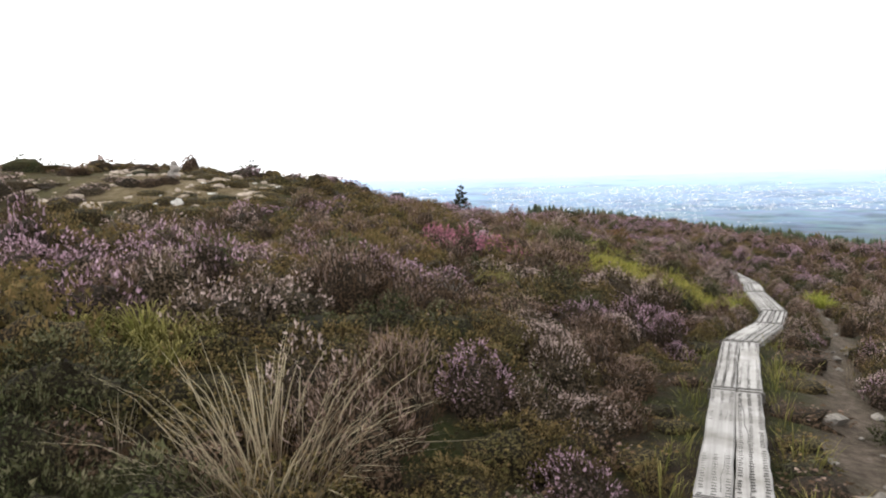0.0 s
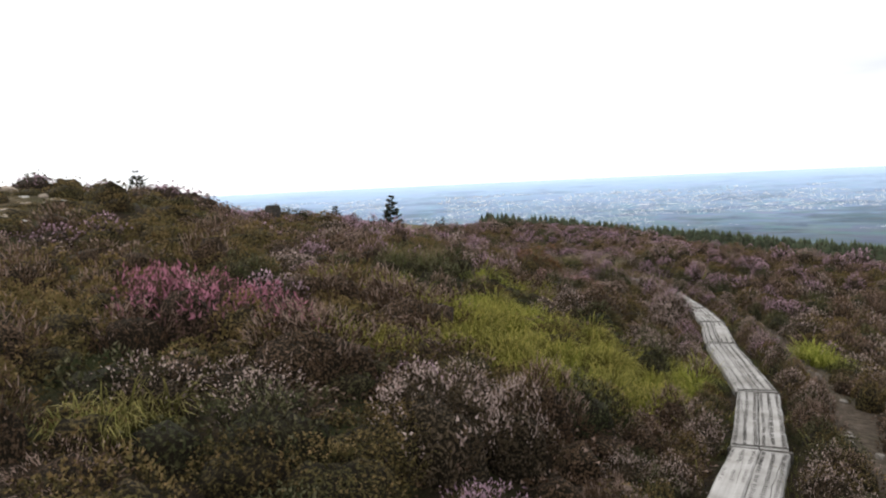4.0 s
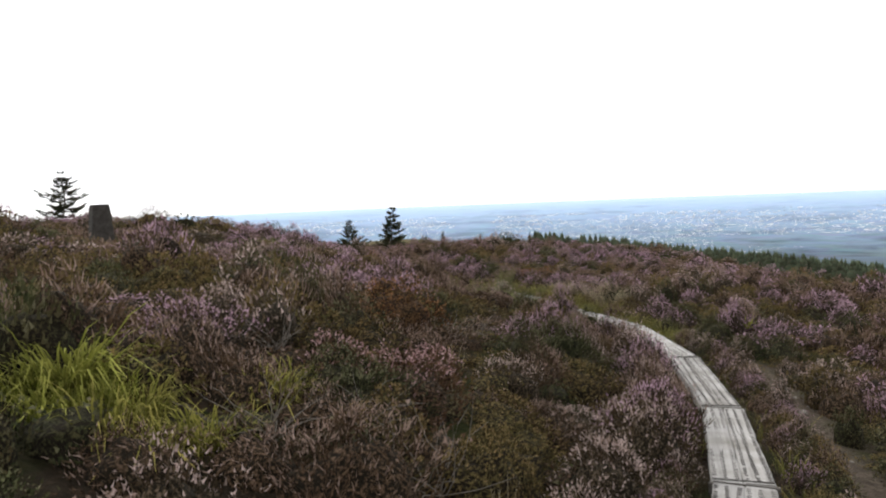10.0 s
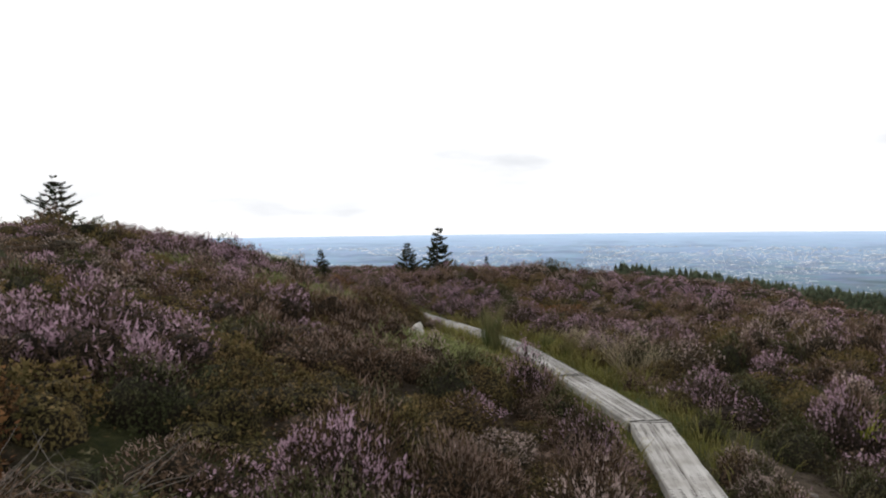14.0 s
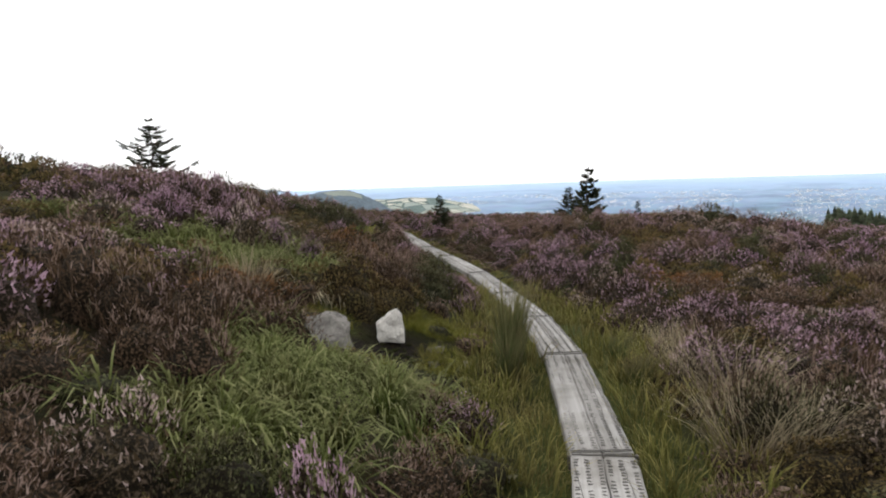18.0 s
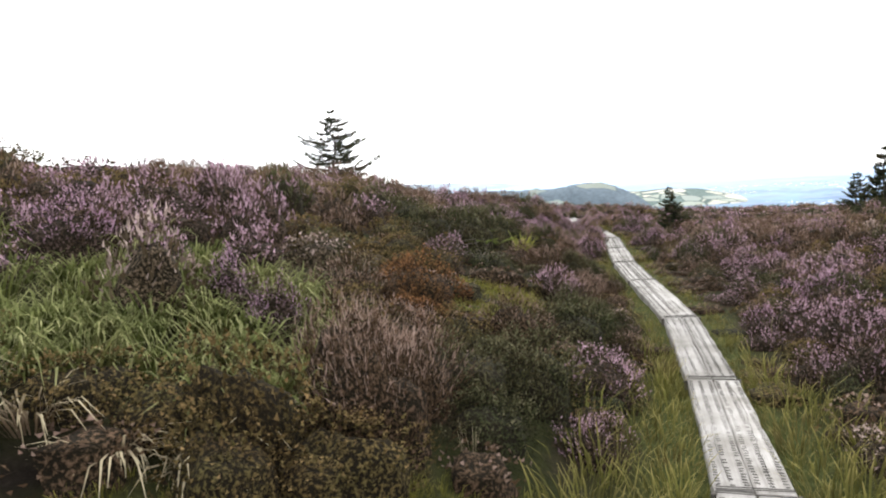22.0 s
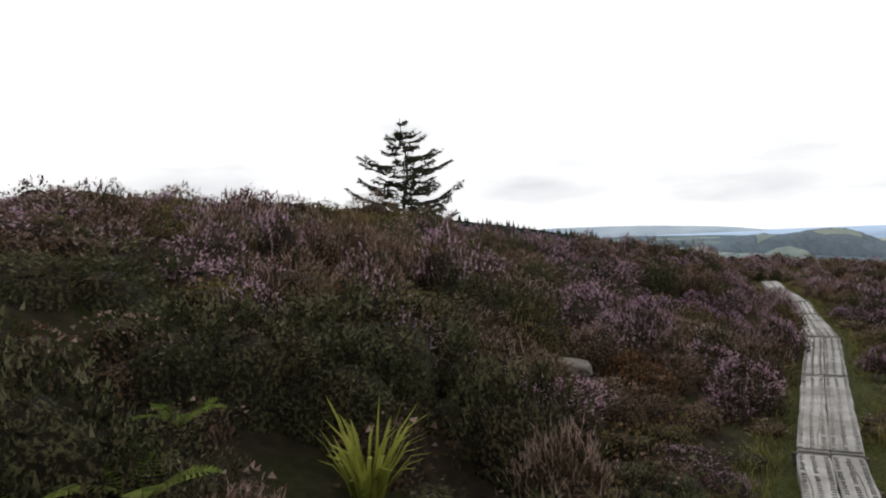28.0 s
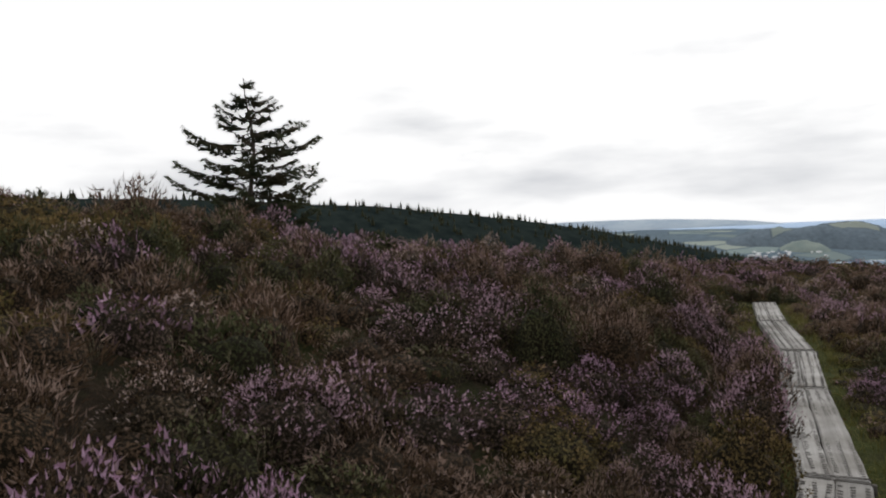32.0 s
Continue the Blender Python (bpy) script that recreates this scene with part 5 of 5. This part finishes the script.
# ---- spruces ----
def tube(v, f, points, radii, seg=6):
    n = len(v)
    for k, (p, r) in enumerate(zip(points, radii)):
        way = (points[min(k + 1, len(points) - 1)] - points[max(k - 1, 0)]).normalized()
        side = way.cross(Vector((0.31, 0.2, 0.93))).normalized()
        up = side.cross(way)
        for q in range(seg):
            a = 2 * math.pi * q / seg
            v.append(p + side * (r * math.cos(a)) + up * (r * math.sin(a)))
        if k:
            o = n + (k - 1) * seg
            f += [(o + q, o + (q + 1) % seg, o + seg + (q + 1) % seg, o + seg + q) for q in range(seg)]


def spruce(x, y, height, width, seed, label, sink=0.15, wind=(0.35, 0.0), dense=1.0, lean=0.0, skirt=1.0, group="", tiers=None):
    """A wind-bent spruce: tapered trunk, whorls of limbs, and needle sprays along their twigs."""
    rng = random.Random(seed)
    base = new("spruce")
    base.matrix_world = pose(x, y, land_at(x, y) - sink, 0, lean, 0)
    tagged(base, label, "tree", group)
    tv, tf, lv, lf = [], [], [], []
    stem = [Vector((0.02 * height * math.sin(k * 0.9 + seed), 0.015 * height * math.cos(k * 1.1), height * k / 9)) for k in range(10)]
    tube(tv, tf, stem, [0.019 * height * (1 - 0.93 * k / 9) + 0.003 for k in range(10)], 8)
    cv, cf, ct = [], [], []
    whorls = int(18 * (0.8 + 0.2 * dense))
    for w in range(whorls):
        s = 0.06 + 0.92 * w / whorls
        z = height * s
        reach = width * 0.5 * ((1 - s) ** 0.9 * 1.0 + 0.05) * (1.15 if s < 0.2 else 1.0) * (skirt if s < 0.2 else 1)
        if tiers:
            reach = width * 0.5 * float(np.interp(s, [p for p, _ in tiers], [q for _, q in tiers]))
        for b in range(5 if s < 0.85 else 4):
            a = b * 1.2566 + w * 0.77 + rng.uniform(-0.3, 0.3)
            ln = reach * rng.uniform(0.42, 1.08)
            if rng.random() < 0.14:
                ln *= 0.45
            out = Vector((math.cos(a) + wind[0] * rng.uniform(0.5, 1.4), math.sin(a) + wind[1], 0))
            ln *= 0.75 + 0.35 * max(0.0, out.length - 0.6)
            out.normalize()
            foot = Vector((0, 0, z + rng.uniform(-0.03, 0.03) * height))
            rise = rng.uniform(0.0, 0.16 if tiers else 0.30) + 0.45 * max(0.0, s - 0.6)
            pts = [foot + out * (ln * k / 4) + Vector((0, 0, ln * (rise * k / 4 - 0.10 * math.sin(math.pi * k / 4) + 0.10 * (k / 4) ** 2))) for k in range(5)]
            if dense > 1.5:
                lv, lf = [], []
            tube(lv, lf, pts, [0.0045 * height * (1 - s * 0.6) * (1 - 0.8 * k / 4) + 0.002 for k in range(5)], 4)
            if dense > 1.5:
                part("limb", mesh_of("limb", [tuple(p) for p in lv], lf, BARK), base)
            twigs = max(5, int((44 if s < 0.22 else 30) * dense * ln / (0.5 * width) + 5))
            for q in range(twigs):
                u = 0.18 + 0.82 * (q + rng.random()) / twigs
                k = min(3, int(u * 4))
                p = pts[k].lerp(pts[k + 1], u * 4 - k)
                turn = rng.choice((-1, 1)) * rng.uniform(0.25, 1.0)
                way = Vector((out.x * math.cos(turn) - out.y * math.sin(turn), out.x * math.sin(turn) + out.y * math.cos(turn), rng.uniform(-0.30, 0.34))).normalized()
                tl = (0.06 + 0.055 * rng.random()) * height * (1.15 - 0.6 * u) * (0.35 + 0.75 * (1 - s))
                for g in range(5):
                    c = p + way * (tl * (g + rng.random() * 0.6) / 5)
                    r = Vector((rng.gauss(0, 1), rng.gauss(0, 1), rng.gauss(0, 1)))
                    sd = way.cross(r).normalized()
                    ww, hh = 0.0115 * height * rng.uniform(0.7, 1.3), tl * 0.50
                    n = len(cv)
                    cv += [c - sd * ww * 0.35, c + sd * ww, c + way * hh + sd * ww * 0.7]
                    cf.append((n, n + 1, n + 2))
                    ct += [u * 0.9, u * 0.9, u]
    part("trunk", shade_smooth(mesh_of("trunk", [tuple(p) for p in tv], tf, BARK)), base, "thin dark trunk")
    if dense <= 1.5:
        part("limb", mesh_of("limb", [tuple(p) for p in lv], lf, BARK), base, "bare dark limbs")
    part("crown", mesh_of("crown", [tuple(p) for p in cv], cf, SPRUCE, ct), base, "dark green needle sprays with gaps")
    return base


spruce(-11.3, 45.6, 3.3, 4.8, 3, "lone small dark spruce, thin and wind-bent, on the heath", 0.2, (0.16, 0.08), 1.9, 0, 1.0, tiers=((0.0, 0.86), (0.08, 0.84), (0.16, 0.52), (0.24, 0.58), (0.34, 0.76), (0.42, 0.72), (0.50, 0.46), (0.58, 0.56), (0.66, 0.56), (0.73, 0.40), (0.82, 0.24), (0.9, 0.12), (1.0, 0.02)))
spruce(2.15, 62.6, 4.1, 3.2, 5, "dark spruce bent by the wind on the brow", 0.2, (0.22, 0.0), 2.2, 4)
spruce(-4.0, 87.5, 3.5, 4.4, 7, "dark bushy spruce on the brow of the moor", 0.2, (0.15, 0.0), 2.6)
spruce(-2.1, 52.4, 1.9, 1.7, 9, "small dark spruce half hidden in heather", 0.1, (0.3, 0.1), 2.0)
spruce(5.9, 54.6, 1.7, 0.8, 11, "thin spruce sapling among heather", 0.1, (0.1, 0.0), 0.8)
spruce(71.4, 251.3, 6.5, 3.6, 13, "dark spruce standing out before the plantation", 0.3, (0.1, 0.0), 0.9)
spruce(-12.6, 31.0, 1.2, 1.2, 15, "small dark spruce on the heath", 0.1, (0.2, 0.0), 0.8)


# ---- ferns and dead twigs ----
def fern(x, y, turn, size, label):
    base = new("fern")
    base.matrix_world = pose(x, y, land_at(x, y) + 0.22, 0, 0, turn)
    tagged(base, label, "fern", "ferns")
    rng = random.Random(int(x * 100))
    for k in range(5):
        a, v, f = k * 1.25 + rng.uniform(-0.3, 0.3), [], []
        for q in range(14):
            s = q / 13
            p = Vector((s * size * 0.9, 0, size * (0.75 * s - 0.45 * s * s)))
            w = size * 0.24 * math.sin(math.pi * min(1, s * 0.9 + 0.1)) + 0.004
            for d in (-1, 1):
                n = len(v)
                v += [p, p + Vector((0.02, d * w, 0.006 * d)), p + Vector((0.055 * size * 1.6, d * w * 0.35, -0.012))]
                f.append((n, n + 1, n + 2))
        m = Matrix.Rotation(a, 3, "Z")
        part("frond", mesh_of("frond", [tuple(m @ q) for q in v], f, FERN, [0.3] * len(v)), base)


fern(2.18, 37.42, 0, 0.26, "small bright green fern among dark heather")
fern(1.75, 37.62, 60, 0.18, "small bright green fern among dark heather")
fern(2.2, 37.12, 120, 0.18, "small bright green fern among dark heather")


def dead_twigs(x, y, size, seed):
    rng = random.Random(seed)
    ob = new("dead_branch")
    ob.location = (x, y, land_at(x, y) + 0.05)
    tagged(ob, "bleached grey dead heather branch with bare twigs", "branch", "dead branches")
    for k in range(16):
        v, f = [], []
        a = rng.uniform(0, 6.28)
        p = Vector((rng.uniform(-0.06, 0.06), rng.uniform(-0.06, 0.06), 0))
        way = Vector((math.cos(a), math.sin(a), rng.uniform(0.3, 1.4))).normalized()
        pts = [p]
        for q in range(5):
            way = (way + Vector((rng.gauss(0, 0.25), rng.gauss(0, 0.25), rng.gauss(0, 0.2)))).normalized()
            pts.append(pts[-1] + way * size * 0.2 * rng.uniform(0.7, 1.2))
        tube(v, f, pts, [0.0036, 0.0032, 0.0026, 0.002, 0.0015, 0.0008], 4)
        part("twig", mesh_of("twig", [tuple(p) for p in v], f, TWIG), ob)


for k, (x, y, s) in enumerate(((6.3, 21.4, 0.5), (5.0, 17.0, 0.55), (5.9, 16.8, 0.55), (5.5, 17.4, 0.5), (0.3, 7.9, 0.5), (2.3, 36.2, 0.55), (2.6, 36.5, 0.45), (4.6, 18.9, 0.5),
                               (-0.2, 8.4, 0.45), (6.0, 21.0, 0.45), (3.6, 33.6, 0.4))):
    dead_twigs(x, y, s, 70 + k)


# ---- plantation, town and hills far off ----
def cone_tree(seed):
    rng = np.random.RandomState(seed)
    v, f, t = [], [], []
    for k in range(5):
        z0, z1, r = 0.08 + 0.17 * k, 0.08 + 0.17 * k + 0.30, 0.22 * (1 - 0.19 * k)
        n, seg = len(v), 7
        a = np.arange(seg) * 2 * np.pi / seg + rng.rand()
        rr = r * (0.75 + 0.5 * rng.rand(seg))
        v += [(rr[q] * np.cos(a[q]), rr[q] * np.sin(a[q]), z0 - 0.05 * rng.rand()) for q in range(seg)] + [(0, 0, min(z1, 1.0))]
        t += [0.2 + 0.5 * rng.rand()] * seg + [0.9]
        f += [(n + q, n + (q + 1) % seg, n + seg) for q in range(seg)]
    return np.array(v), np.array(f), np.array(t)


CONES = [cone_tree(s) for s in range(6)]


def plantation():
    rng = random.Random(77)
    rows = []
    for _ in range(3600):
        a, r = radians(rng.uniform(8, 62)), rng.uniform(255, 400)
        x, y = r * math.sin(a), 20 + r * math.cos(a)
        edge = 262 + 10 * noise.noise(Vector((a * 6, 0, 0))) + max(0, 16 - math.degrees(a)) * 4
        if math.hypot(x, y - 20) < edge:
            continue
        h = rng.uniform(5.5, 9.5)
        rows.append((rng.randrange(6), x, y, land_at(x, y) - 0.5, rng.uniform(0, 6.28), h * 1.5, h))
    scatter("conifer_plantation", CONES, rows, FOREST, "dense dark green conifer plantation on the slope below", "forest")


plantation()


REACH = np.linspace(700, 4600, 80)
DIPS = -np.degrees(np.arctan2(-land(np.zeros(80), 25 + REACH), REACH))


def town():
    rng = random.Random(99)
    v, f = [], []
    for _ in range(30000):
        a, u = radians(rng.uniform(-36, 66)), 0.84 * rng.random()
        r = float(np.interp(-5.8 + 5.0 * u, DIPS, REACH))
        x, y = r * math.sin(a), 25 + r * math.cos(a)
        if noise.noise(Vector((x * 0.0011, y * 0.0011, 2))) + 0.8 * noise.noise(Vector((x * 0.005, y * 0.005, 5))) < -0.26 + 0.62 * abs(u - 0.50):
            continue
        hall = rng.random() < 0.09
        w, d, h = r * rng.uniform(0.0008, 0.0030) * (rng.uniform(2, 4.5) if hall else 1), r * rng.uniform(0.002, 0.004), r * rng.uniform(0.0004, 0.0009)
        z, t = land_at(x, y) - 1.0, rng.uniform(-0.15, 0.15) - a
        c, s, n = math.cos(t), math.sin(t), len(v)
        for zz in (0, h):
            v += [(x + c * px - s * py, y + s * px + c * py, z + zz) for px, py in ((-w / 2, -d / 2), (w / 2, -d / 2), (w / 2, d / 2), (-w / 2, d / 2))]
        f += [(n + 4, n + 5, n + 6, n + 7), (n, n + 1, n + 5, n + 4)]
    tagged(new("far_town", mesh_of("far_town", v, f, PLAIN)), "pale specks of a far town spread over the plain", "town", kind="stuff")


town()


def hill_material(name, dark, light, scale):
    def build(nt, b):
        nt.links.new(ramp(nt, noise_fac(nt, scale, 6.0, 0.65), (0.38, dark), (0.60, light)), b.inputs["Base Color"])
        b.inputs["Specular IOR Level"].default_value = 0.0
    return material(name, build, 1.0)


def hill(name, az, dist, top, long, deep, mat, label, turn=0.0, rough=0.03, blunt=2.0, swell=0.16, follow=False):
    """A far hill: its top stands at the elevation top (degrees) seen from the moor."""
    n, m = 90, 24
    cx, cy = -dist * math.sin(radians(az)), 40 + dist * math.cos(radians(az))
    foot = land_at(cx, cy)
    peak = dist * math.tan(radians(top)) - foot
    c, s = math.cos(radians(az + turn)), math.sin(radians(az + turn))
    v, f = [], []
    for j in range(m + 1):
        for i in range(n + 1):
            u, w = 2 * i / n - 1, 2 * j / m - 1
            lx, ly = u * long, w * deep
            q = max(0.0, 1 - abs(u) ** blunt) * max(0.0, 1 - w * w)
            z = peak * (q ** 0.8) * (1 + swell * noise.noise(Vector((lx * 3 / long, ly * 2 / deep, az)))) + rough * peak * noise.noise(Vector((lx * 14 / long, ly * 9 / deep, 2)))
            v.append((cx + c * lx - s * ly, cy + s * lx + c * ly, foot - 6 + z))
            if i and j:
                a = j * (n + 1) + i
                f.append((a - n - 2, a - n - 1, a, a - 1))
    if follow:
        v = np.array(v)
        v[:, 2] += land(v[:, 0], v[:, 1]) - foot
    tagged(new(name, shade_smooth(mesh_of(name, v, f, mat))), label, "hill", kind="structure")
    return cx, cy, foot


def country_material(name, wood, fields, share, scale):
    """Woods in blocks between hedged fields. share: how much of the land is wood."""
    def build(nt, b):
        pos = nt.nodes.new("ShaderNodeNewGeometry").outputs["Position"]
        cells = node(nt, "ShaderNodeTexVoronoi", Scale=scale)
        nt.links.new(pos, cells.inputs["Vector"])
        split = nt.nodes.new("ShaderNodeSeparateColor")
        nt.links.new(cells.outputs["Color"], split.inputs[0])
        open_land = ramp(nt, split.outputs[0], *[(k / len(fields), c) for k, c in enumerate(fields)])
        r = nt.nodes[-1]
        r.color_ramp.interpolation = "CONSTANT"
        edge = node(nt, "ShaderNodeTexVoronoi", Scale=scale)
        edge.feature = "DISTANCE_TO_EDGE"
        nt.links.new(pos, edge.inputs["Vector"])
        hedge = node(nt, "ShaderNodeMapRange", From_Min=0.03, From_Max=0.07)
        nt.links.new(edge.outputs["Distance"], hedge.inputs["Value"])
        open_land = mixed(nt, hedge.outputs[0], wood, open_land)
        trees = scaled(nt, ramp(nt, noise_fac(nt, 0.09, 5.0, 0.7), (0.3, wood), (0.7, tuple(1.5 * c for c in wood))), noise_fac(nt, 0.02, 4.0), 0.7, 1.3)
        wooded = node(nt, "ShaderNodeMapRange", From_Min=1.0 - share - 0.01, From_Max=1.0 - share + 0.01)
        nt.links.new(split.outputs[1], wooded.inputs["Value"])
        nt.links.new(mixed(nt, wooded.outputs[0], open_land, trees), b.inputs["Base Color"])
        b.inputs["Specular IOR Level"].default_value = 0.0
    return material(name, build, 1.0)


# distance haze is painted into the next five colours: bluer and paler
HAZE_BLUE = hill_material("far ridge in painted haze", (0.27, 0.335, 0.41), (0.36, 0.42, 0.48), 0.004)
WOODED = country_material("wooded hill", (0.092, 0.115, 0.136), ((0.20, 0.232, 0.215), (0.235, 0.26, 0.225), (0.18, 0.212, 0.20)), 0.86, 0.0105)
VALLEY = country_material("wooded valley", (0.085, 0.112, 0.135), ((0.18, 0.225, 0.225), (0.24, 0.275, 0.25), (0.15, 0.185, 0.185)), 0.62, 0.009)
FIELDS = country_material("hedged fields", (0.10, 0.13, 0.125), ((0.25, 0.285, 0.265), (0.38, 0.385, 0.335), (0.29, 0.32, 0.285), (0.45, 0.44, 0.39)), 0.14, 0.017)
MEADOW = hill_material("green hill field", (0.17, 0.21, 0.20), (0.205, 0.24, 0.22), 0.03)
PASTURE = hill_material("green pasture", (0.065, 0.088, 0.062), (0.085, 0.110, 0.074), 0.02)
DARKWOOD = hill_material("dark plantation hill", (0.010, 0.015, 0.015), (0.020, 0.027, 0.025), 0.05)
hill("hill_far", 48, 4300, 0.16, 1050, 250, HAZE_BLUE, "hazy blue ridge along the horizon", swell=0.05)
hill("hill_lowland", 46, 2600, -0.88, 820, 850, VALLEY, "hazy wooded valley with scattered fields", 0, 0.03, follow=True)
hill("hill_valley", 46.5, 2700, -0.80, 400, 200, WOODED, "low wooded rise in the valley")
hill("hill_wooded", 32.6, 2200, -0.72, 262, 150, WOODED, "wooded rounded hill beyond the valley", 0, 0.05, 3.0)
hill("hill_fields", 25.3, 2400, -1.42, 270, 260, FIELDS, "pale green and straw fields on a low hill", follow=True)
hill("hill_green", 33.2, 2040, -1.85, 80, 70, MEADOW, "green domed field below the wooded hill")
hill("hill_pasture", -40.5, 820, -5.7, 150, 70, PASTURE, "green pasture on a low rise below the moor", 0, 0.01, follow=True)
hill("hill_plantation", 95, 900, 3.9, 1300, 260, DARKWOOD, "dark conifer-covered hill rising behind the moor", 0, 0.02, 2.0, 0.04)


def village():
    """Pale roofs in the valley below the wooded hill."""
    rng = random.Random(17)
    for _ in range(26):
        az, d = radians(rng.gauss(35.5, 1.6)), rng.uniform(1850, 1990)
        x, y = -d * math.sin(az), 40 + d * math.cos(az)
        bm = bmesh.new()
        w, l, h = rng.uniform(4, 6), rng.uniform(6, 14), rng.uniform(2, 3)
        box_mesh(bm, pose(0, 0, h / 2), l, w, h)
        ridge = [bm.verts.new((q * l / 2, 0, h * 1.6)) for q in (-1, 1)]
        eaves = [bm.verts.new((q * l / 2, p * w / 2, h)) for q in (-1, 1) for p in (-1, 1)]
        bm.faces.new((eaves[0], eaves[2], ridge[1], ridge[0]))
        bm.faces.new((eaves[3], eaves[1], ridge[0], ridge[1]))
        bm.faces.new((eaves[1], eaves[0], ridge[0]))
        bm.faces.new((eaves[2], eaves[3], ridge[1]))
        ob = new("far_house", finish("far_house", bm, PLAIN))
        ob.matrix_world = pose(x, y, valley_floor(x, y) - 0.5, 0, 0, rng.uniform(0, 180))
        tagged(ob, "pale far house in the valley", "house", "houses in the valley")


def valley_floor(x, y):
    hit, place, _, _ = bpy.data.objects["hill_lowland"].ray_cast(Vector((x, y, 500)), Vector((0, 0, -1)))
    return max(place.z, land_at(x, y)) if hit else land_at(x, y)


village()


def hill_wood():
    """Conifers on the crest and flank of the plantation hill."""
    rng = random.Random(41)
    hill_ob = bpy.data.objects["hill_plantation"]
    pts = [v.co for v in hill_ob.data.vertices]
    rows = []
    for _ in range(2800):
        i = rng.randrange(91, len(pts) - 92)
        p = pts[i].lerp(pts[i + rng.choice((1, -1, 91, -91))], rng.random())
        h = rng.uniform(7, 13)
        rows.append((rng.randrange(6), p.x, p.y, p.z - 1, rng.uniform(0, 6.28), h * 1.1, h))
    scatter("hill_conifers", CONES, rows, SPRUCE, "dark conifers covering the far hill", "forest")


hill_wood()
